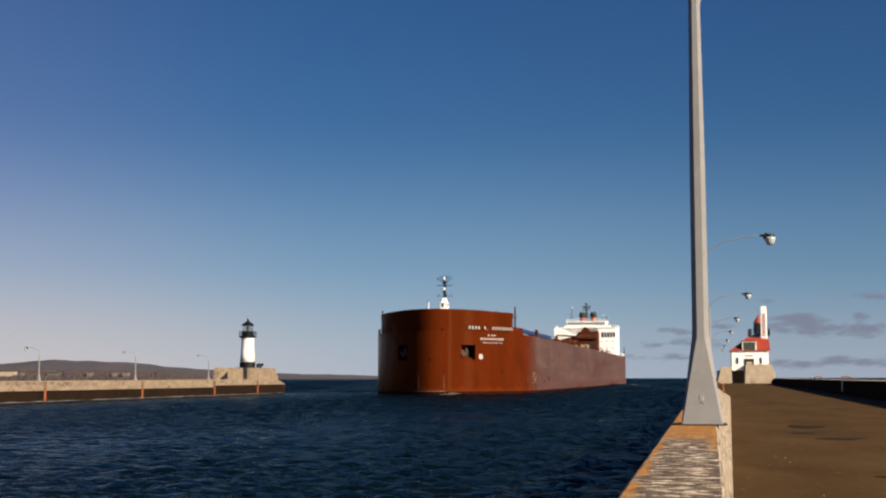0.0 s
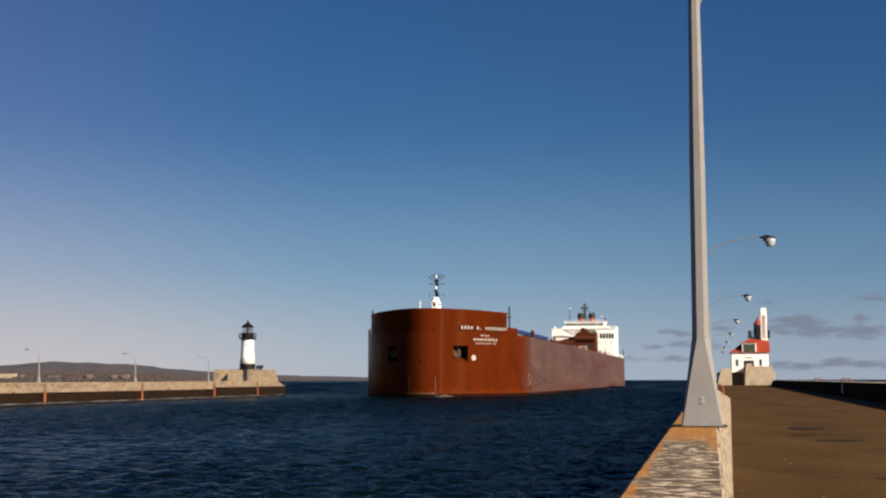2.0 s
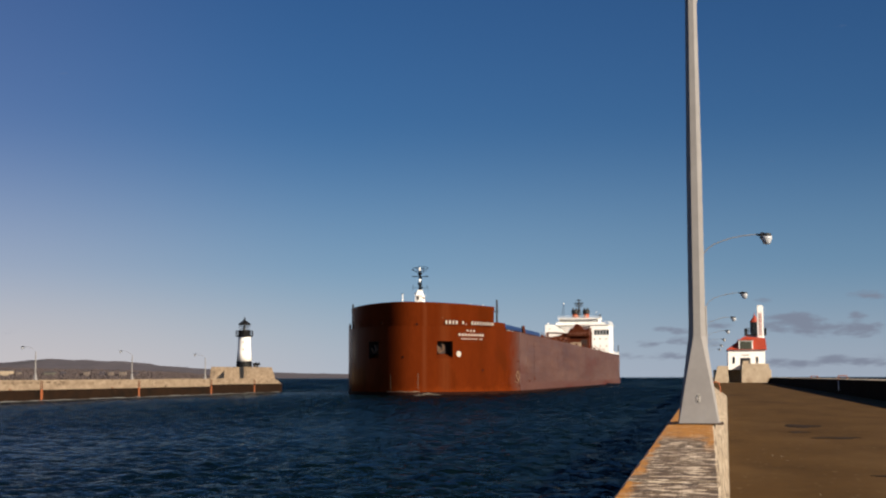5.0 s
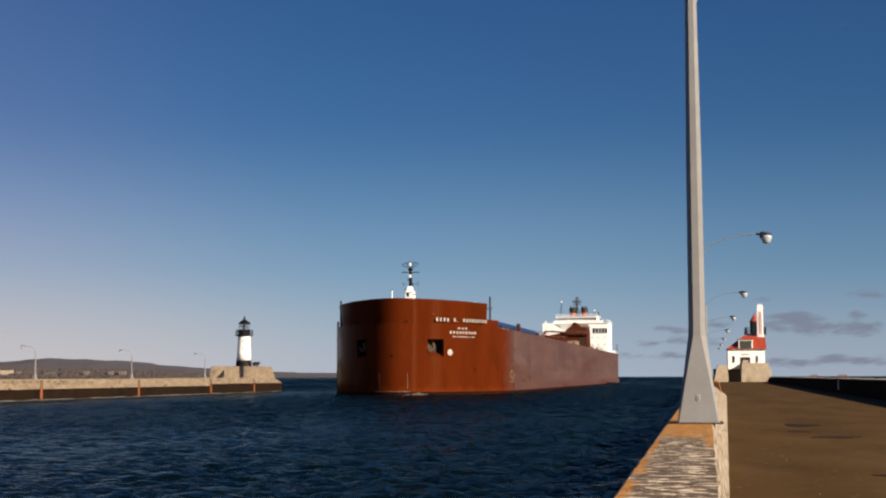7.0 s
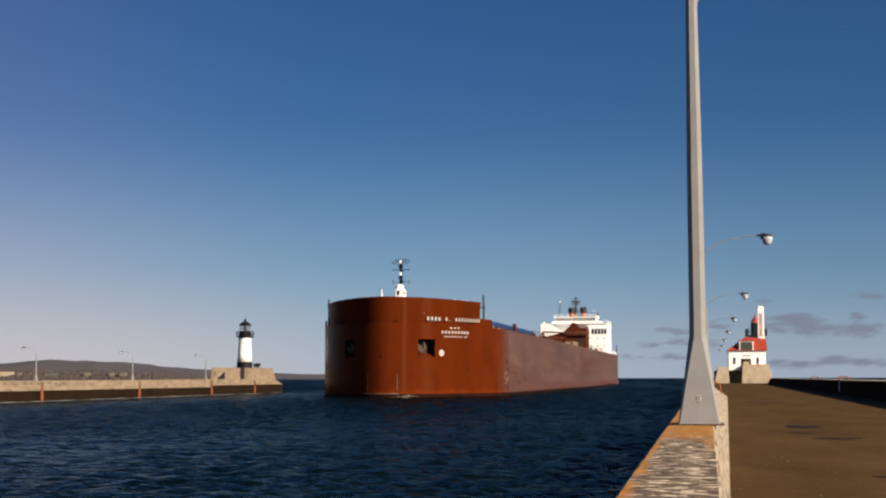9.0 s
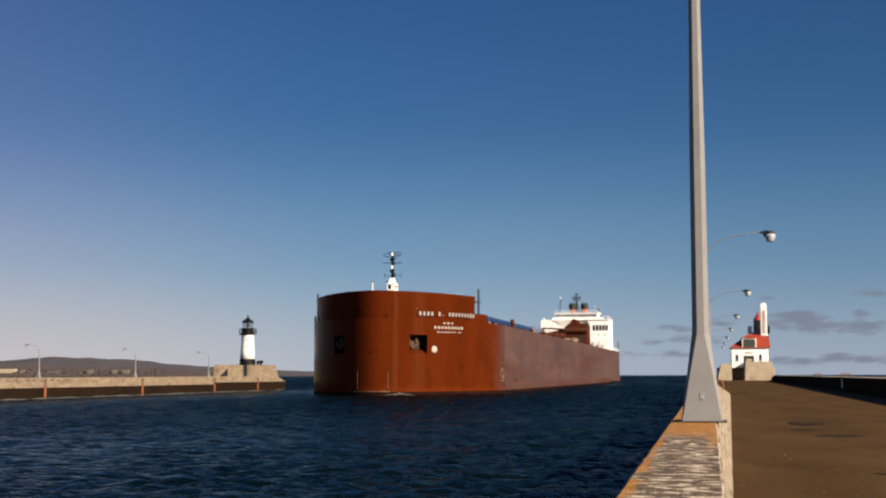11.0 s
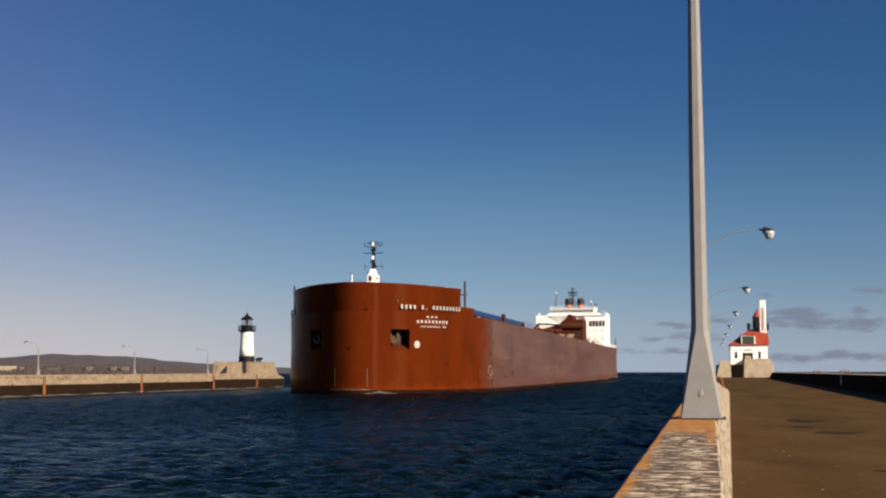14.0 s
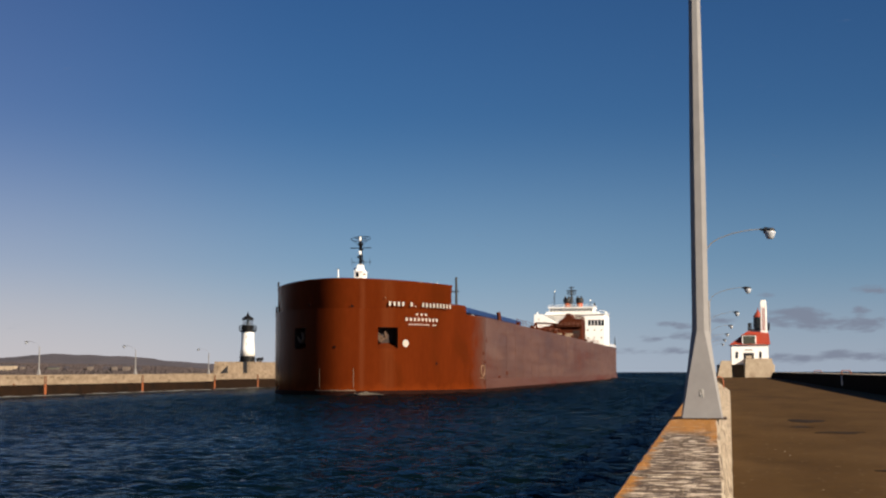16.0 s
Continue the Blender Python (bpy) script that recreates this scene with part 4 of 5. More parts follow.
def bow_material():
    """Hull paint with a pale scraped streak beside the stem and rust under the anchor recess."""
    m = surface("bow_paint", (0.06324, 0.01054, 0.002046), (0.08184, 0.01414, 0.00279), 0.25, 0.2, spec=0.006, bump=0.03, stain=(0.0589, 0.01066, 0.002046), stain_scale=0.3, stain_cover=0.48, fine=8, stretch=(1, 1, 0.35))
    n, l = m.node_tree.nodes, m.node_tree.links
    b = n["Principled BSDF"]
    paint = b.inputs["Base Color"].links[0].from_socket
    co, sp = n.new("ShaderNodeTexCoord"), n.new("ShaderNodeSeparateXYZ")
    l.new(co.outputs["Object"], sp.inputs[0])
    t, mp = n.new("ShaderNodeTexNoise"), n.new("ShaderNodeMapping")
    mp.inputs["Scale"].default_value = (2.2, 2.2, 0.12)
    l.new(co.outputs["Object"], mp.inputs["Vector"])
    l.new(mp.outputs[0], t.inputs["Vector"])
    t.inputs["Scale"].default_value, t.inputs["Detail"].default_value = 1.0, 5
    for centre, wide, strength, colour in ((3.2, 0.5, 0.22, (0.124, 0.03844, 0.01612, 1)), (6.2, 1.2, 0.25, (0.1116, 0.0341, 0.0124, 1))):
        d = n.new("ShaderNodeMath")
        d.operation = "SUBTRACT"
        l.new(sp.outputs["X"], d.inputs[0])
        d.inputs[1].default_value = centre
        a = n.new("ShaderNodeMath")
        a.operation = "ABSOLUTE"
        l.new(d.outputs[0], a.inputs[0])
        r = n.new("ShaderNodeMapRange")
        r.interpolation_type = "SMOOTHSTEP"
        r.inputs[1].default_value, r.inputs[2].default_value, r.inputs[3].default_value, r.inputs[4].default_value = 0.1, wide, strength * 2, 0
        l.new(a.outputs[0], r.inputs[0])
        k = n.new("ShaderNodeMath")
        k.operation = "MULTIPLY"
        l.new(r.outputs[0], k.inputs[0])
        l.new(t.outputs["Fac"], k.inputs[1])
        mx = n.new("ShaderNodeMix")
        mx.data_type = "RGBA"
        l.new(k.outputs[0], mx.inputs[0])
        l.new(paint, mx.inputs[6])
        mx.inputs[7].default_value = colour
        paint = mx.outputs[2]
    far, edge = n.new("ShaderNodeMath"), n.new("ShaderNodeMapRange")
    t2 = n.new("ShaderNodeTexNoise")
    t2.inputs["Scale"].default_value, t2.inputs["Detail"].default_value = 0.55, 6
    l.new(co.outputs["Object"], t2.inputs["Vector"])
    far.operation = "MULTIPLY_ADD"
    l.new(t2.outputs["Fac"], far.inputs[0])
    far.inputs[1].default_value = 6.0
    l.new(sp.outputs["Y"], far.inputs[2])
    edge.inputs[1].default_value, edge.inputs[2].default_value = 22.8, 27.6
    l.new(far.outputs[0], edge.inputs[0])
    mx = n.new("ShaderNodeMix")
    mx.data_type = "RGBA"
    l.new(edge.outputs[0], mx.inputs[0])
    l.new(paint, mx.inputs[6])
    mx.inputs[7].default_value = (0.07316, 0.03286, 0.02356, 1)
    # orange rust just over the waterline
    wet, rust = n.new("ShaderNodeMath"), n.new("ShaderNodeMapRange")
    wet.operation = "MULTIPLY_ADD"
    l.new(t2.outputs["Fac"], wet.inputs[0])
    wet.inputs[1].default_value = 3.0
    l.new(sp.outputs["Z"], wet.inputs[2])
    rust.inputs[1].default_value, rust.inputs[2].default_value, rust.inputs[3].default_value, rust.inputs[4].default_value = 2.0, 3.0, 0.55, 0.0
    l.new(wet.outputs[0], rust.inputs[0])
    mr = n.new("ShaderNodeMix")
    mr.data_type = "RGBA"
    l.new(rust.outputs[0], mr.inputs[0])
    l.new(mx.outputs[2], mr.inputs[6])
    mr.inputs[7].default_value = (0.1178, 0.02108, 0.00372, 1)
    l.new(mr.outputs[2], b.inputs["Base Color"])
    return m


BOW = bow_material()
LOWER = surface("lower_hull_paint", (0.0682, 0.0217, 0.01116), (0.093, 0.03968, 0.02604), 0.2, 0.5, spec=0.3, bump=0.03, stain=(0.0744, 0.01612, 0.00496), stain_scale=0.3, stain_cover=0.5, stretch=(1, 0.08, 1))
BOOT = surface("boot_paint", (0.01116, 0.00372, 0.00248), (0.01984, 0.00682, 0.00434), 0.8, 0.7, spec=0.03, bump=0.05)
FOAM = surface("foam", (0.0242, 0.0228, 0.0184), (0.132, 0.1045, 0.076), 2.5, 0.9, bump=0.6, stain=(0.0132, 0.0133, 0.0128), stain_scale=1.2, stain_cover=0.5)
SPRAY = surface("spray", (0.10, 0.11, 0.115), (0.30, 0.30, 0.29), 1.5, 0.9, bump=0.5, stain=(0.03, 0.035, 0.04), stain_scale=0.6, stain_cover=0.45)
EMBLEM = surface("emblem_paint", (0.124, 0.062, 0.031), (0.1922, 0.1116, 0.062), 2, 0.7, bump=0.0)
FUNNEL_ORANGE = surface("funnel_orange", (0.341, 0.062, 0.0124), (0.4092, 0.0868, 0.0186), 1, 0.5, bump=0.0)
RUST = surface("rusty_steel", (0.062, 0.031, 0.01736), (0.1302, 0.0775, 0.0465), 2.5, 0.8, bump=0.4)
ANCHOR = surface("anchor_rust", (0.03488, 0.01674, 0.00837), (0.08835, 0.04557, 0.02418), 2.5, 0.8, bump=0.4)
# dark brown that paints in the shade of openings; also the unloading tower's door
SHADE_AND_DOOR = surface("shade_and_door_brown", (0.0124, 0.00496, 0.0031), (0.0248, 0.00868, 0.00496), 1.0, 0.8)


def stuck(bm, x, z, wide, high, thick=0.016):
    """A plain upright bar lying on the bow's shell."""
    p, turn = hull_spot(x, z, 0.0)
    m = Matrix.Translation(p) @ Matrix.Rotation(turn, 4, "Z")
    r = bmesh.ops.create_cube(bm, size=1.0)
    for v in r["verts"]:
        v.co = m @ Vector((v.co.x * wide, v.co.y * thick * 2, v.co.z * high))


def lettering(name, t, x0, x1, z, high, pattern, fill, slope=0.0):
    """A line of writing as plain bars, one to a letter; a blank in pattern leaves a gap."""
    # equal steps along the curved shell
    steps, length = 200, [0.0]
    xs = [x0 + (x1 - x0) * i / steps for i in range(steps + 1)]
    for a, c in zip(xs, xs[1:]):
        length.append(length[-1] + math.hypot(c - a, station(c) - station(a)))
    pitch = length[-1] / len(pattern)
    for i, mark in enumerate(pattern):
        if mark == " ":
            continue
        at = float(np.interp((i + 0.5) * pitch, length, xs))
        small = mark == "."
        bm = bmesh.new()
        stuck(bm, at, z + slope * (at - x0) - (high * 0.38 if small else 0), pitch * (0.25 if small else fill), high * (0.22 if small else 1.0))
        part(name, bm, LETTER, t, "white painted mark" if i == 0 else "")


def anchor(t, side):
    """Stockless anchor housed in its recess."""
    x = side * 6.0
    p, turn = hull_spot(x, 7.6, -0.25)
    m = Matrix.Translation(p) @ Matrix.Rotation(turn, 4, "Z") @ Matrix.Rotation(radians(-28), 4, "Y")
    bm = bmesh.new()
    rod(bm, (0, 0.75, 1.15), (0, 0.05, -0.25), 0.17, 0.24)
    box(bm, -0.8, 0.8, -0.22, 0.28, -0.62, -0.2, 0.1)
    for k in (-1, 1):
        loft(bm, [[(k * 0.42, -0.2, -0.45), (k * 0.86, -0.2, -0.45), (k * 0.86, 0.22, -0.45), (k * 0.42, 0.22, -0.45)],
                  [(k * 0.36, -0.34, 0.2), (k * 0.98, -0.34, 0.2), (k * 0.98, -0.12, 0.2), (k * 0.36, -0.12, 0.2)],
                  [(k * 0.62, -0.42, 0.85), (k * 0.76, -0.42, 0.85), (k * 0.76, -0.34, 0.85), (k * 0.62, -0.34, 0.85)]])
    for v in bm.verts:
        v.co = m @ (Vector((v.co.x * 0.85, v.co.y, v.co.z * 0.8)) + Vector((-0.2, 0.2, 0.35)))
    part("anchor", bm, ANCHOR, t, "rusty stockless anchor housed in the bow")


def rail_line(bm, points, high, r=0.035, courses=2, close=3.0):
    """Stanchions and rails along a line of points on a deck."""
    for p, q in zip(points, points[1:]):
        p, q = Vector(p), Vector(q)
        n = max(1, int((q - p).length / close))
        for i in range(n + 1):
            a = p.lerp(q, i / n)
            rod(bm, a, a + Vector((0, 0, high)), r, n=4)
        for c in range(courses):
            up = Vector((0, 0, high * (c + 1) / courses))
            rod(bm, p + up, q + up, r, n=4)
    return bm


def railing(name, runs, r, courses, material, t):
    """Rails as one part, with each stanchion a part of it; runs: points, height, spacing."""
    bm = bmesh.new()
    feet = []
    for points, high, close in runs:
        for p, q in zip(points, points[1:]):
            p, q = Vector(p), Vector(q)
            n = max(1, int((q - p).length / close))
            feet += [(p.lerp(q, i / n), high) for i in range(n + (q == Vector(points[-1])))]
            for c in range(courses):
                up = Vector((0, 0, high * (c + 1) / courses))
                rod(bm, p + up, q + up, r, n=4)
    rails = part(name, bm, material, t)
    for p, high in feet:
        part("stanchion", rod(bmesh.new(), p, p + Vector((0, 0, high)), r, n=4), material, rails)


def foremast(t):
    y = 12.6
    rings = [[(-w, y - a, z), (w, y - a, z), (w, y + a, z), (-w, y + a, z)] for w, a, z in ((0.66, 1.2, FC_Z - .5), (0.62, 1.15, FC_Z + 1.75), (0.46, 0.9, FC_Z + 2.05), (0.40, 0.8, FC_Z + 2.1), (0.32, 0.6, FC_Z + 2.75))]
    house = part("mast_house", loft(bmesh.new(), rings), SHIP_WHITE, t, "white deckhouse under the foremast")
    part("house_eave", boxed(-0.72, 0.72, y - 1.28, y + 1.28, FC_Z + 1.7, FC_Z + 1.8, 0.02), SHIP_WHITE, house)
    part("hatch", boxed(-0.36, 0.02, y - 1.24, y - 1.14, FC_Z + 0.95, FC_Z + 1.6, 0.02), BLACK_IRON, house, "dark hatch in the deckhouse")
    part("lamp_bracket", boxed(0.45, 0.95, y - 0.9, y - 0.6, FC_Z + 1.2, FC_Z + 1.45, 0.04), RUST, house)
    part("side_lamp", lathe(bmesh.new(), [(0.08, 2.0), (0.16, 2.08), (0.16, 2.32), (0.06, 2.42)], 8, (-0.85, y, FC_Z)), SHIP_WHITE, house)
    for z, x in ((18.9, 0.5), (19.5, -0.45), (20.6, 0.42)):
        part("mast_fitting", boxed(min(0, x), max(0, x), y - 0.25, y + 0.1, z, z + 0.24, 0.04), BLACK_IRON, t, "small dark lamp box on the mast")
    for x in (-0.34, 0.34):
        part("mast_stay", rod(bmesh.new(), (x, y + 0.5, FC_Z + 2.6), (x * 0.3, y, 21.0), 0.05, n=5), BLACK_IRON, t)
    part("mast", loft(bmesh.new(), [[(-.19, y - .19, 18.4), (.19, y - .19, 18.4), (.19, y + .19, 18.4), (-.19, y + .19, 18.4)], [(-.12, y - .12, 22.4), (.12, y - .12, 22.4), (.12, y + .12, 22.4), (-.12, y + .12, 22.4)]]), BLACK_IRON, t)
    part("mast_lamp", rod(bmesh.new(), (0, y - 0.35, 20.0), (0, y - 0.35, 20.5), 0.2), WHITE, t)
    part("yard", rod(bmesh.new(), (-1.5, y, 20.95), (1.55, y, 20.95), 0.065), BLACK_IRON, t)
    part("lower_yard", rod(bmesh.new(), (-1.3, y, 18.9), (1.4, y, 18.9), 0.03), BLACK_IRON, t)
    bm = bmesh.new()
    pts = [(1.42 * math.cos(2 * math.pi * i / 24), y + 1.42 * math.sin(2 * math.pi * i / 24), 22.3 + 0.5 * math.sin(2 * math.pi * i / 24)) for i in range(25)]
    for p, q in zip(pts, pts[1:]):
        rod(bm, p, q, 0.045, n=5)
    for i in range(0, 24, 4):
        rod(bm, pts[i], (0, y, 21.2), 0.025, n=4)
    part("hoop", bm, BLACK_IRON, t, "round railing of the mast platform")
    part("platform", lathe(bmesh.new(), [(0.26, 21.2), (0.40, 21.35), (0.40, 21.5), (0.18, 21.8)], 10, (0, y, 0)), BLACK_IRON, t)
    part("radar", boxed(-0.8, 0.8, y - .1, y + .1, 22.3, 22.42), BLACK_IRON, t)
    for x in (-1.3, 1.4):
        part("whip", rod(bmesh.new(), (x, y, 18.5), (x, y, 19.4), 0.04, n=5), BLACK_IRON, t)
    davit = part("davit", lathe(bmesh.new(), [(0.26, FC_Z - .5), (0.24, FC_Z + 0.35), (0.10, FC_Z + 0.75), (0.07, 17.7), (0.02, 17.75)], 8, (-2.6, 10, 0)), WHITE, t, "white davit post")
    part("davit_head", rod(bmesh.new(), (-2.85, 10, 17.72), (-2.45, 10, 17.8), 0.06, n=6), BLACK_IRON, davit)
    part("upper_lamp", rod(bmesh.new(), (0, y - 0.3, 22.0), (0, y - 0.3, 22.55), 0.15), WHITE, t, "white lamp at the masthead")
    part("winch", boxed(2.2, 4.2, 11.5, 13, FC_Z - .5, FC_Z + 0.3, 0.1), WHITE, t)


def aft_house(t):
    Y0, Y1, top = 280.0, 300.0, 22.2
    house = part("aft_house", boxed(7.0, 14.0, Y0, Y1, DECK_Z, top, 0.05), SHIP_WHITE, t, "white accommodation block")
    part("aft_wing", boxed(-9.6, 7.0, Y0 + 2.5, Y1, DECK_Z, top - 0.1, 0.05), SHIP_WHITE, t)
    bm = bmesh.new()
    loft(bm, [[(-9.2, yy, DECK_Z), (-0.7, yy, DECK_Z), (-0.7, yy, 18.4), (-6.3, yy, 22.2), (-9.2, yy, 22.2)] for yy in (Y0 - 4, Y0 + 2.4)])
    side = part("side_house", bm, SHIP_WHITE, t, "white side house with a sloping top")
    for x, z in ((-7.6, 20.6), (-5.4, 19.6), (-3.0, 18.0)):
        part("porthole", rod(bmesh.new(), (x, Y0 - 4.05, z), (x, Y0 - 3.9, z), 0.2, n=8), PANE, side)
    for k in range(5):
        x = 8.95 + k * 1.12
        w = part("window", boxed(x - 0.42, x + 0.42, Y0 - 0.07, Y0 + 0.02, 18.5, 20.4), DARK_METAL, house)
        part("pane", boxed(x - 0.34, x + 0.34, Y0 - 0.1, Y0 - 0.06, 18.6, 20.3), PANE, w)
    for z in (17.0, 14.4):
        for x in (8.4, 10.6, 12.9):
            part("porthole", rod(bmesh.new(), (x, Y0 - 0.05, z), (x, Y0 + 0.05, z), 0.24, n=10), PANE, house)
    part("boat_deck_edge", boxed(-6.0, 14.2, Y0 - 0.4, Y1, top, top + 0.25), SHIP_WHITE, t)
    # flat dark panel on the wing front imitates the shade under the bridge
    part("promenade_shade", boxed(-0.6, 6.9, Y0 + 2.36, Y0 + 2.52, 17.8, 20.8), SHADE_AND_DOOR, t, "dark panel standing for the shade along the promenade")
    part("bridge_wing", boxed(-5.6, 12.2, Y0 - 0.4, Y0 + 1.4, top + 0.25, 23.1, 0.03), SHIP_WHITE, t)
    br = part("pilot_house", boxed(-4.6, 10.0, Y0 + 1.4, Y1 - 8, top + 0.25, 24.5, 0.05), SHIP_WHITE, t, "white pilot house with a row of windows")
    part("window_band", boxed(-4.5, 9.9, Y0 + 1.3, Y0 + 1.42, 23.35, 24.2), PANE, br, "dark wheelhouse glass")
    for k in range(15):
        x = -4.5 + 14.4 * k / 14
        part("mullion", boxed(x - 0.12, x + 0.12, Y0 + 1.24, Y0 + 1.32, 23.3, 24.25), SHIP_WHITE, br)
    part("bridge_roof", boxed(-5.1, 10.5, Y0 + 0.8, Y1 - 7.5, 24.5, 24.8), SHIP_WHITE, t)
    railing("roof_railing", [([(-4.9, Y0 + 1.2, 24.75), (10.3, Y0 + 1.2, 24.75), (10.3, Y1 - 8, 24.75)], 0.8, 2.4), ([(12.2, Y0 - 0.2, top + .25), (14.1, Y0 - 0.2, top + .25), (14.1, Y1, top + .25)], 1.0, 2.4)], 0.042, 2, SHIP_WHITE, t)
    for x in (-0.2, 4.1):
        f = part("funnel", lathe(bmesh.new(), [(1.05, 22.2), (1.05, 27.0)], 18, (x, Y0 + 17, 0)), FUNNEL_ORANGE, t, "orange-banded black funnel")
        part("funnel_top", lathe(bmesh.new(), [(1.08, 26.9), (1.36, 27.3), (1.36, 28.4), (1.1, 28.7)], 18, (x, Y0 + 17, 0)), FUNNEL_BLACK, f)
        for dx in (-0.55, 0.45):
            part("exhaust", rod(bmesh.new(), (x + dx, Y0 + 17, 28.5), (x + dx * 1.3, Y0 + 17, 29.3), 0.3, n=8), FUNNEL_BLACK, f)
    mast = part("radar_mast", rod(bmesh.new(), (2.0, Y0 + 10, 24.7), (2.0, Y0 + 10, 31.6), 0.42, 0.22), FUNNEL_BLACK, t, "black radar mast between the funnels")
    for x in (0.7, 3.3):
        part("mast_leg", rod(bmesh.new(), (x, Y0 + 11.5, 24.7), (2.0, Y0 + 10.2, 29.6), 0.16, 0.12, n=6), FUNNEL_BLACK, mast)
    part("mast_platform", boxed(0.7, 3.3, Y0 + 9.0, Y0 + 11.0, 29.55, 29.75, 0.03), FUNNEL_BLACK, mast)
    for a, b in (((0.75, Y0 + 9.05), (3.25, Y0 + 9.05)), ((0.75, Y0 + 10.95), (3.25, Y0 + 10.95))):
        part("platform_rail", rail_line(bmesh.new(), [(*a, 29.75), (*b, 29.75)], 0.7, 0.05, 1, 0.6), FUNNEL_BLACK, mast)
    part("radar_scanner", boxed(0.3, 3.7, Y0 + 9.75, Y0 + 10.25, 30.65, 31.0, 0.05), FUNNEL_BLACK, t)
    part("upper_scanner", boxed(1.1, 3.0, Y0 + 9.8, Y0 + 10.2, 31.75, 32.0, 0.04), FUNNEL_BLACK, t)
    part("masthead_light", lathe(bmesh.new(), [(0.12, 31.5), (0.2, 31.6), (0.2, 32.2), (0.08, 32.4)], 8, (2.0, Y0 + 10, 0)), FUNNEL_BLACK, mast)
    part("side_aerial", rod(bmesh.new(), (9.0, Y0 + 4, 24.7), (9.0, Y0 + 4, 26.9), 0.08, n=5), DARK_METAL, t)
    part("aerial_dome", lathe(bmesh.new(), [(0.08, 26.8), (0.22, 26.95), (0.22, 27.15), (0.08, 27.3)], 10, (9.0, Y0 + 4, 0)), SHIP_WHITE, t, "small white aerial dome")
    part("light_pole", rod(bmesh.new(), (-3.0, Y0 + 3, 24.7), (-3.0, Y0 + 3, 30.0), 0.09, n=6), DARK_METAL, t)
    part("pole_lamp", lathe(bmesh.new(), [(0.05, 29.9), (0.24, 30.1), (0.24, 30.4), (0.05, 30.55)], 8, (-3.0, Y0 + 3, 0)), SHIP_WHITE, t)
    part("whip_aerial", rod(bmesh.new(), (-3.9, Y0 + 3, 24.7), (-3.3, Y0 + 3, 28.4), 0.06, n=5), DARK_METAL, t)
    part("vent", rod(bmesh.new(), (10.2, Y0 + 6, 24.7), (10.2, Y0 + 6, 26.4), 0.3), DARK_METAL, t)
    part("wing_post", rod(bmesh.new(), (-8.2, Y0 - 3, 22.2), (-8.2, Y0 - 3, 23.0), 0.25), SHIP_WHITE, t)


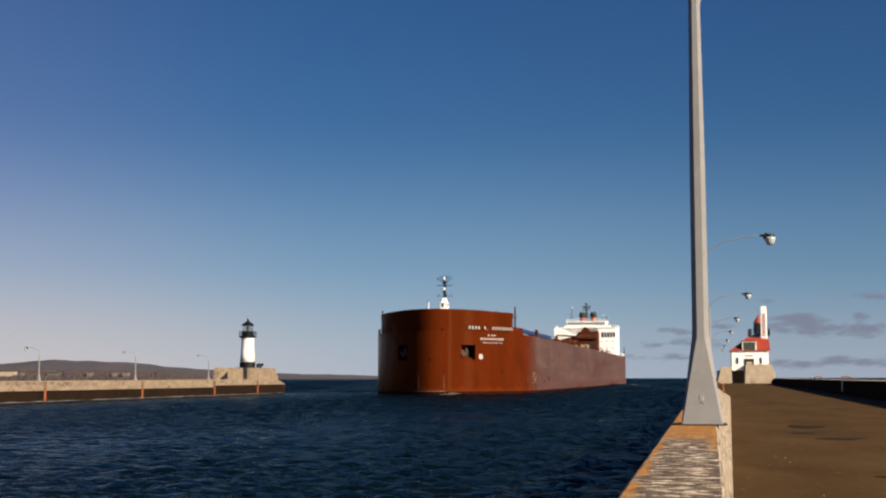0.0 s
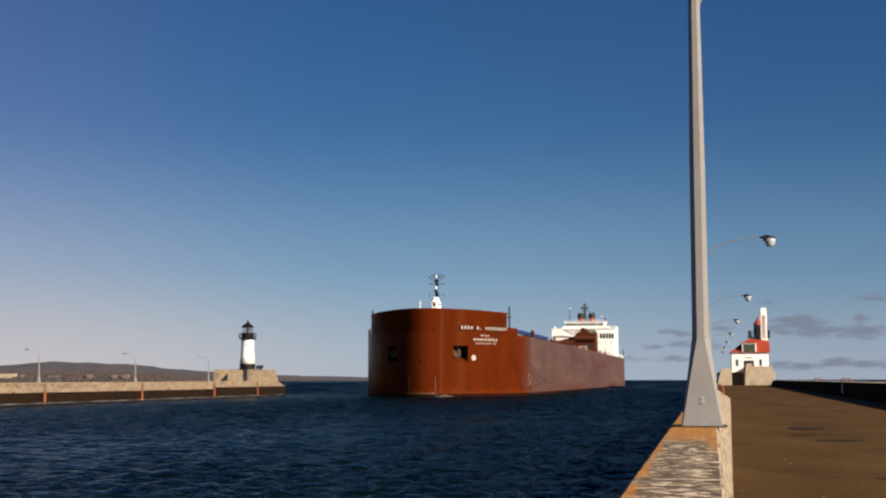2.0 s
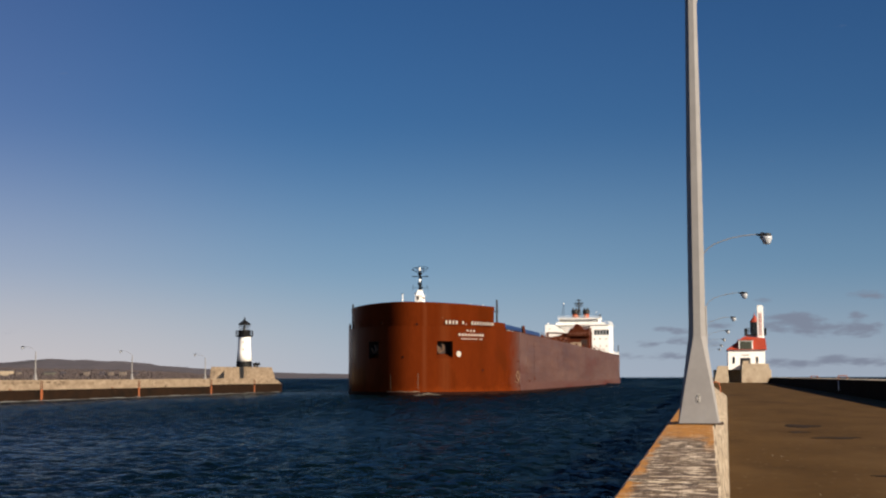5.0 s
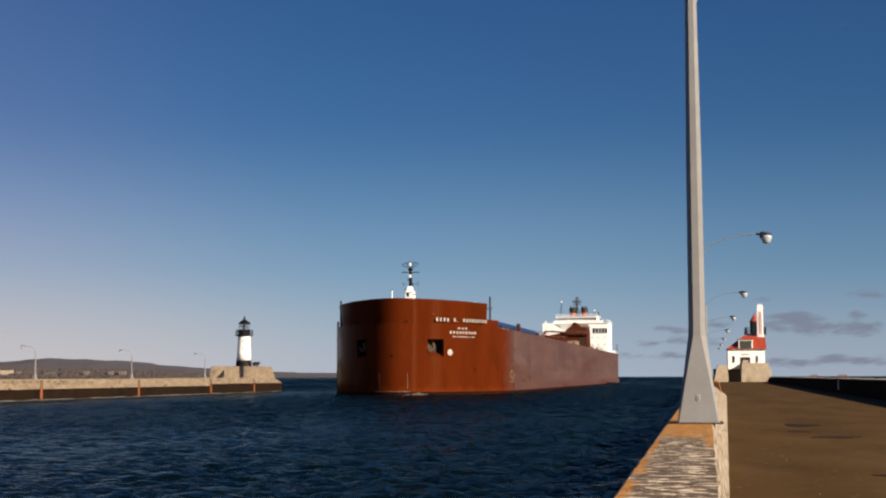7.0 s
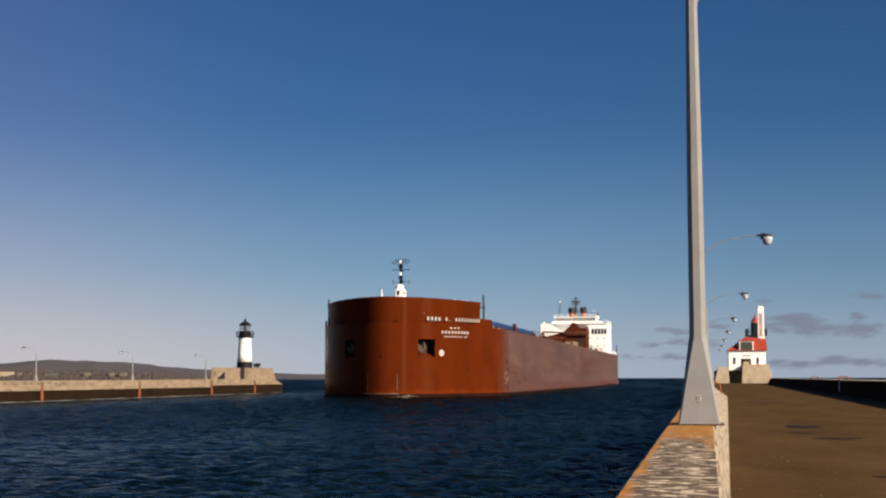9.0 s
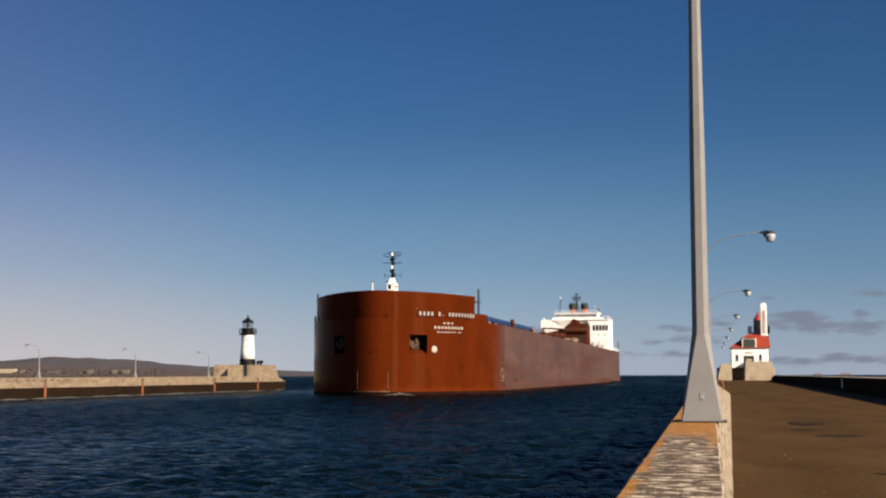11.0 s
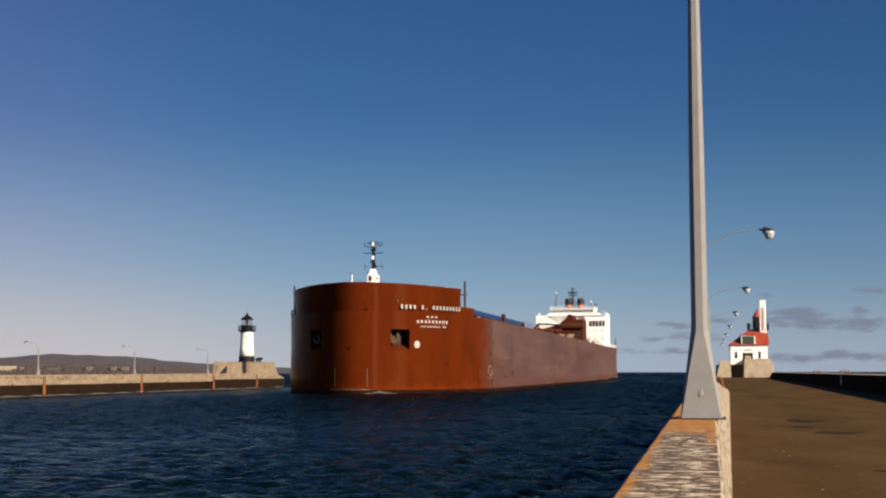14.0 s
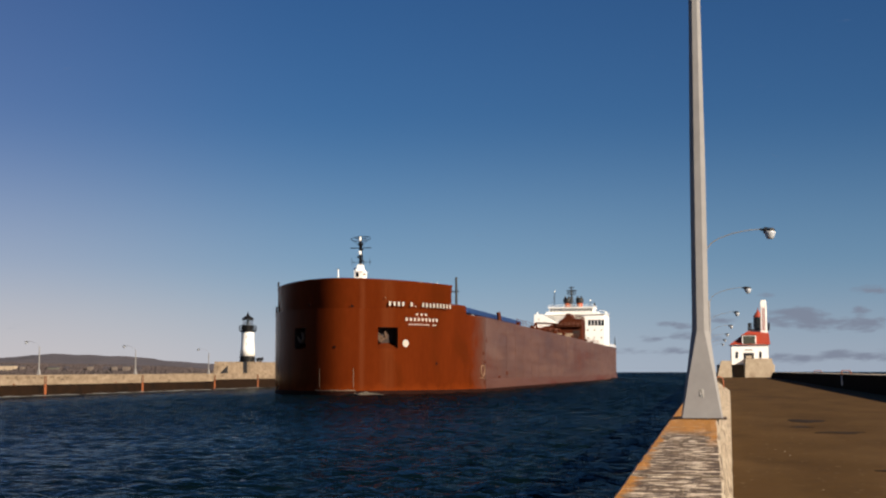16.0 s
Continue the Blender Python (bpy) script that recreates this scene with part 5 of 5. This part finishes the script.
def unloading_gear(t):
    Y = 250.0
    bm = bmesh.new()
    loft(bm, [[(2.0, yy, DECK_Z), (9.2, yy, DECK_Z), (9.2, yy, 19.4), (6.4, yy, 19.9), (5.3, yy, 21.4), (4.5, yy, 21.4), (3.4, yy, 19.7), (2.0, yy, 18.9)] for yy in (Y, Y + 12)])
    hop = part("hopper_house", bm, GEAR, t, "red-brown gabled unloading tower")
    part("door", boxed(6.4, 8.6, Y - 0.1, Y, 13.0, 16.0), SHADE_AND_DOOR, hop)
    part("ledge", boxed(1.4, 9.5, Y - 0.9, Y, 17.1, 17.35), GEAR, hop)
    bm = bmesh.new()
    for a, c in (((-8, Y - 8, DECK_Z), (-5.5, Y + 2, 18.5)), ((-3, Y - 8, DECK_Z), (-5.5, Y + 2, 18.5)), ((-5.5, Y + 2, 18.5), (3, Y + 2, 18.0)), ((-8, Y - 8, 14.6), (2, Y, 15.4)), ((-9, Y - 10, 16.6), (2.4, Y, 16.4)), ((-9, Y - 10, DECK_Z), (-9, Y - 10, 16.6))):
        rod(bm, a, c, 0.3, n=6)
    loft(bm, [[(-7.5, yy, 13.4), (2.0, yy, 13.4), (2.0, yy, 18.3), (-3.0, yy, 17.2), (-7.5, yy, 15.4)] for yy in (Y + 1.0, Y + 1.6)])
    part("boom_gantry", bm, GEAR, t, "red-brown gantry of the boom")
    part("ledge_railing", rail_line(bmesh.new(), [(1.5, Y - 0.8, 17.35), (9.4, Y - 0.8, 17.35)], 1.0, 0.06, 2, 1.3), GEAR_PALE, hop)
    part("top_railing", rail_line(bmesh.new(), [(6.5, Y + 0.3, 19.8), (9.1, Y + 0.3, 19.4), (9.1, Y + 11, 19.4)], 0.9, 0.05, 2, 1.3), GEAR_PALE, hop)
    bm = bmesh.new()
    for k in range(7):
        x = -9 + k * 1.6
        rod(bm, (x, Y - 9 + k, 14.6), (x + 0.8, Y - 8.5 + k, 16.6), 0.12, n=5)
        rod(bm, (x + 0.8, Y - 8.5 + k, 16.6), (x + 1.6, Y - 8 + k, 14.6), 0.12, n=5)
    part("boom_lattice", bm, GEAR_PALE, t, "faded red lattice bracing of the boom gantry")
    part("locker", boxed(2.0, 6.8, Y - 6, Y - 4, DECK_Z, 14.9, 0.05), CONCRETE, t, "pale deck locker before the unloading tower")
    boom = part("boom", boxed(4.4, 6.6, 62, 132, 13.65, 14.6, 0.08), SHIP_BLUE, t, "long blue unloading boom lying along the deck")
    for y in (68, 76, 82, 103, 108, 116):
        part("boom_foot", boxed(4.7, 6.4, y, y + 3.2, 13.3, 13.65), ALUMINIUM, boom)
    for y in (93.0, 141.0, 170.0, 205.0):
        bm = bmesh.new()
        for x in (-2.4, 2.4):
            rod(bm, (5.5 + x, y, DECK_Z), (5.5 + x * 0.8, y, 15.0 if y < 100 else 13.2), 0.45 if y < 100 else 0.3, n=6)
        rod(bm, (3.2, y, 13.2), (7.8, y, 13.2), 0.3, n=6)
        part("boom_saddle", bm, GEAR, t, "red-brown cradle of the boom")
    for k in range(18):
        y = 30 + k * 11.6
        part("hatch_cover", boxed(-9.5, 9.5, y, y + 7.5, DECK_Z, DECK_Z + 0.9, 0.1), GEAR, t)


def ship():
    t = thing("cargo_ship", pose(0, 0, 0), "long red-brown lake freighter with white aft house, under way", "ship")
    xs = plates(HALF)
    levels = [0.62, 2.2, 4.2, POCKET[2], POCKET[3], KNUCKLE]
    part("bow", shell(xs, levels, POCKET), BOW, t, "red-brown rounded bow plating", smooth=True)
    part("boot_top", shell(xs, [-3.0, 0.0, 0.62]), BOOT, t, "dark band along the waterline", smooth=True)
    # sides and flat stern, with plating in shallow steps
    for side in (-1, 1):
        bm = bmesh.new()
        grid = []
        ys = [BOWL + (LEN - 4 - BOWL) * i / 46 for i in range(47)] + [LEN]
        for i, y in enumerate(ys):
            w = HALF if y < LEN - 1 else HALF - 0.6
            grid.append([bm.verts.new((side * (w + 0.012 * math.sin(i * 2.3 + z)), y, z)) for z in (2.1, 4.0, 6.2, 9.0, DECK_Z + 0.05)])
        for a, c in zip(grid, grid[1:]):
            for j in range(4):
                bm.faces.new((a[j], c[j], c[j + 1], a[j + 1]))
        part("side_shell", bm, HULL_WORN, t, "faded red-brown side plating")
        bm = boxed(side * HALF - 0.1, side * HALF + 0.02, BOWL, LEN - 0.6, 0.6, 2.12)
        part("lower_strake", bm, LOWER, t, "rust-coloured lowest row of plating")
        if side > 0:
            for k in range(1, 27):
                y = BOWL + k * 10.4
                part("plate_seam", boxed(HALF - 0.02, HALF + 0.014, y - 0.012, y + 0.012, 2.1, DECK_Z - 0.2), HULL_WORN, t)
            for z in (4.9, 8.2):
                part("strake_seam", boxed(HALF - 0.02, HALF + 0.022, BOWL + 0.5, LEN - 2, z - 0.015, z + 0.015), HULL_WORN, t)
        bm = bmesh.new()
        box(bm, side * HALF - 0.05, side * HALF + 0.05, BOWL, LEN - 0.6, -3, 0.62)
        part("side_boot_top", bm, BOOT, t)
    part("stern", boxed(-HALF + 0.6, HALF - 0.6, LEN - 0.6, LEN, -3, DECK_Z), HULL, t)
    # weather deck follows the bow
    bm = bmesh.new()
    line = [(half_width(s), s) for s in np.linspace(FC_END, BOWL, 12)] + [(HALF, LEN - 0.5)]
    prism(bm, [(-x + 0.1, s) for x, s in line[::-1]] + [(x - 0.1, s) for x, s in line], DECK_Z - 0.4, DECK_Z)
    part("deck", bm, HULL, t)
    # bulwark between the knuckle and the deck, then the forecastle
    w_end = half_width(FC_END)
    inner = [x for x in xs if abs(x) <= w_end]
    inner = [-w_end] + inner + [w_end]
    fc = part("forecastle", shell(inner, [KNUCKLE - 0.05, 13.5, FC_Z], None, 0.5), BOW, t, "raised red-brown forecastle", smooth=True)
    bm = bmesh.new()
    prism(bm, [(x * 0.985, station(x) + 0.25) for x in inner], FC_Z - 0.75, FC_Z - 0.45)
    part("forecastle_deck", bm, HULL, t)
    part("forecastle_bulkhead", boxed(-w_end + 0.25, w_end - 0.25, FC_END - 0.1, FC_END + 0.1, DECK_Z, FC_Z - 0.5), HULL, t)
    bm = bmesh.new()
    rim = [Vector((x * 0.988, station(x) + 0.2, FC_Z - sheer(x))) for x in inner]
    for p, q in zip(rim, rim[1:]):
        rod(bm, p, q, 0.09, n=5)
    part("forecastle_rim", bm, HULL, t)
    for side in (-1, 1):
        bm = bmesh.new()
        run = [(half_width(s), s, h) for s, h in ((FC_END - 1.6, 12.7), (FC_END - 0.1, 12.76), (FC_END + 1.2, 12.75), (16.5, 12.72), (17.7, 12.68), (18.0, 11.42), (BOWL, 11.36))]
        run = run if side > 0 else run[2:]
        low = [bm.verts.new((side * (x + 0.03), s, min(h, KNUCKLE) - 0.08)) for x, s, h in run]
        up = [bm.verts.new((side * x, s, h)) for x, s, h in run]
        low2 = [bm.verts.new((side * (x - 0.25), s, DECK_Z - 0.1)) for x, s, h in run]
        up2 = [bm.verts.new((side * (x - 0.25), s, h)) for x, s, h in run]
        for i in range(len(run) - 1):
            bm.faces.new((low[i], low[i + 1], up[i + 1], up[i]))
            bm.faces.new((up[i], up[i + 1], up2[i + 1], up2[i]))
            bm.faces.new((low2[i], low2[i + 1], up2[i + 1], up2[i]))
        part("bulwark", bm, BOW, t)
        # anchor recess
        bm = bmesh.new()
        rng = [x for x in xs if POCKET[0] - 1e-6 <= side * x <= POCKET[1] + 1e-6]
        front = [[bm.verts.new((x, station(x), z)) for x in rng] for z in (POCKET[2], POCKET[3])]
        back = [[bm.verts.new((x - side * 0.9, station(x) + 1.6, z)) for x in rng] for z in (POCKET[2] + 0.8, POCKET[3])]
        for j in (1,):
            for i in range(len(rng) - 1):
                bm.faces.new((front[j][i], front[j][i + 1], back[j][i + 1], back[j][i]))
        for i in range(len(rng) - 1):
            bm.faces.new((back[0][i], back[0][i + 1], back[1][i + 1], back[1][i]))
        for i in (0, -1):
            bm.faces.new((front[0][i], front[1][i], back[1][i], back[0][i]))
        # recess walls carry their shade as colour; the floor keeps the bow paint
        recess = part("anchor_recess", bm, SHADE_AND_DOOR, t, "dark square anchor recess")
        bm = bmesh.new()
        a = [bm.verts.new((x, station(x), POCKET[2])) for x in rng]
        c = [bm.verts.new((x - side * 0.9, station(x) + 1.6, POCKET[2] + 0.8)) for x in rng]
        for i in range(len(rng) - 1):
            bm.faces.new((a[i], a[i + 1], c[i + 1], c[i]))
        part("recess_floor", bm, BOW, recess, "sloping red-brown floor of the recess")
        anchor(t, side)
    # waterline, marks, lettering
    bm = bmesh.new()
    low = [x for x in xs if -3.6 < x < 2.6]
    a = [bm.verts.new(hull_spot(x, 0.6, 0.03)[0]) for x in low]
    c = [bm.verts.new(hull_spot(x, 0.76 + 0.05 * math.sin(x * 5), 0.03)[0]) for x in low]
    for i in range(len(low) - 1):
        bm.faces.new((a[i], a[i + 1], c[i + 1], c[i]))
    part("scum_line", bm, RUST, t, "pale line at the waterline")
    for x in (-2.6, 2.2):
        bm = bmesh.new()
        stuck(bm, x, 2.4, 0.09, 2.6, 0.02)
        part("draft_mark", bm, RUST, t, "thin pale draft mark")
    lettering("letter_bar", t, 6.2, 13.05, 12.45, 0.57, "#### #. #########", 0.44, -0.01)
    lettering("letter_bar", t, 9.2, 10.6, 11.06, 0.25, "###", 0.48)
    lettering("letter_bar", t, 8.1, 11.7, 10.36, 0.42, "#########", 0.5)
    lettering("letter_bar", t, 8.5, 11.5, 9.66, 0.2, "######### ##", 0.52)
    bm = bmesh.new()
    stuck(bm, 5.95, 13.25, 0.16, 0.16)
    part("letter_bar", bm, EMBLEM, t)
    bm = bmesh.new()
    stuck(bm, 8.2, 7.05, 0.07, 0.8, 0.032)
    stuck(bm, 8.2, 7.05, 0.75, 0.07, 0.032)
    part("disc_cross", bm, EMBLEM, t, "faint cross on the round mark")
    p, turn = hull_spot(8.2, 7.05, 0.0)
    bm = rod(bmesh.new(), p - 0.05 * Vector((math.sin(turn), -math.cos(turn), 0)), p + 0.05 * Vector((math.sin(turn), -math.cos(turn), 0)), 0.52, n=24)
    part("thruster_disc", bm, LETTER, t, "round white mark on the bow")
    bm = bmesh.new()
    for i in range(20):
        a, c = 2 * math.pi * i / 20, 2 * math.pi * (i + 1) / 20
        rod(bm, (half_width(23.9 + 0.95 * math.cos(a)) + 0.02, 23.9 + 0.95 * math.cos(a), 3.3 + 0.8 * math.sin(a)), (half_width(23.9 + 0.95 * math.cos(c)) + 0.02, 23.9 + 0.95 * math.cos(c), 3.3 + 0.8 * math.sin(c)), 0.11, n=5)
    part("thruster_ring", bm, EMBLEM, t, "faded pale ring mark")
    bm = rod(bmesh.new(), (half_width(22.4) + 0.02, 22.4, 2.2), (half_width(25.6) + 0.02, 25.6, 2.2), 0.07, n=5)
    part("thruster_bar", bm, EMBLEM, t)
    for s, z, w, h in ((24.6, 5.9, 0.9, 0.45), (25.3, 4.6, 1.2, 0.35), (26.6, 7.8, 0.8, 0.4), (47.0, 2.9, 1.6, 0.7), (39.0, 2.3, 2.0, 0.4), (25.2, 1.6, 1.1, 0.5)):
        part("scar", boxed(half_width(s) - 0.05, half_width(s) + 0.035, s - w / 2, s + w / 2, z - h / 2, z + h / 2, 0.02), GEAR, t, "dark scrape in the paint")
    for x, z in ((-0.3, 6.5), (-4.4, 12.3), (2.0, 12.0), (11.5, 4.3)):
        p, turn = hull_spot(x, z, 0.03)
        part("fairlead", rod(bmesh.new(), p - 0.06 * Vector((math.sin(turn), -math.cos(turn), 0)), p + 0.02 * Vector((math.sin(turn), -math.cos(turn), 0)), 0.2, n=10), BOOT, t)
    # deck posts and rails
    part("deck_post", rod(bmesh.new(), (12.7, 19.6, DECK_Z), (12.7, 19.6, 17.0), 0.19, 0.16), DARK_METAL, t)
    part("deck_post_arm", rod(bmesh.new(), (11.6, 19.6, 14.9), (13.1, 19.6, 14.9), 0.1), DARK_METAL, t)
    part("stern_pole", rod(bmesh.new(), (15.4, LEN - 1, DECK_Z), (15.4, LEN - 1, 15.2), 0.25, 0.12), DARK_METAL, t)
    part("bow_post", rod(bmesh.new(), (-12.2, 12.2, FC_Z - .3), (-12.2, 12.2, FC_Z + 0.4), 0.14, n=6), DARK_METAL, t)
    for x, y in ((-4.6, 3.2), (9.6, 9.4), (11.3, 12.2), (10.6, 11.3)):
        part("roller", rod(bmesh.new(), (x, y, FC_Z - 0.6), (x, y, FC_Z + 0.2 - 0.024 * y), 0.2, n=8), WHITE if x > 0 else DARK_METAL, t)
    railing("deck_railing", [([(15.8, 60, DECK_Z), (15.8, 235, DECK_Z)], 1.05, 4.0)], 0.035, 2, HULL, t)
    railing("aft_railing", [([(15.7, 236, DECK_Z), (15.7, LEN - 3, DECK_Z)], 1.1, 2.6)], 0.035, 2, SHIP_WHITE, t)
    for k in range(9):
        y = 66 + k * 19.0
        part("bollard", rod(bmesh.new(), (15.2, y, DECK_Z), (15.2, y, DECK_Z + 0.75), 0.3, 0.34), HULL, t)
    foremast(t)
    aft_house(t)
    unloading_gear(t)
    # low foam where the stem cuts the water
    bm = bmesh.new()
    rows = []
    for k, (out, z) in enumerate(((0.04, 0.5), (0.25, 0.34), (0.8, 0.12), (1.4, -0.12))):
        rows.append([bm.verts.new(hull_spot(x, max(-0.2, z * (1 - abs(x - 3.7) / 2.7) + 0.12 * noise.noise((x * 2.3, k, 2))), out)[0]) for x in np.linspace(1.0, 6.4, 57).tolist()])
    for a, c in zip(rows, rows[1:]):
        for i in range(56):
            bm.faces.new((a[i], a[i + 1], c[i + 1], c[i]))
    part("bow_foam", bm, FOAM, t, "thin foam curling at the stem")
    bm = bmesh.new()
    rows = []
    for k in range(24):
        y, x = LEN - 6 + k * 1.6, 15.6 + k * 0.33
        w = 0.5 + 0.5 * abs(noise.noise((k * 0.9, 4, 1)))
        rows.append([bm.verts.new((x + w * q, y, (0.42 - 0.012 * k) * (1 - abs(q)) + 0.12 * noise.noise((k * 0.8, q * 3, 7)))) for q in (-1, -0.3, 0.3, 1)])
    for a, c in zip(rows, rows[1:]):
        for i in range(3):
            bm.faces.new((a[i], a[i + 1], c[i + 1], c[i]))
    part("stern_foam", bm, SPRAY, t, "thin foam trailing from the stern")
    return t


freighter = ship()

# ---------------------------------------------------------------- what moves
SHIP_TURN = -0.327


def motions():
    walk(freighter, [(t, pose(-49.39 + 0.046 * t, 244.35 - 4.249 * t, WATER_Z, 0, 0, SHIP_TURN)) for t in (0, 4, 8, 12, 16)])
    walk(lake, [(t, pose(0.25 * t, -0.5 * t, WATER_Z)) for t in (0, 8, 16)])


motions()
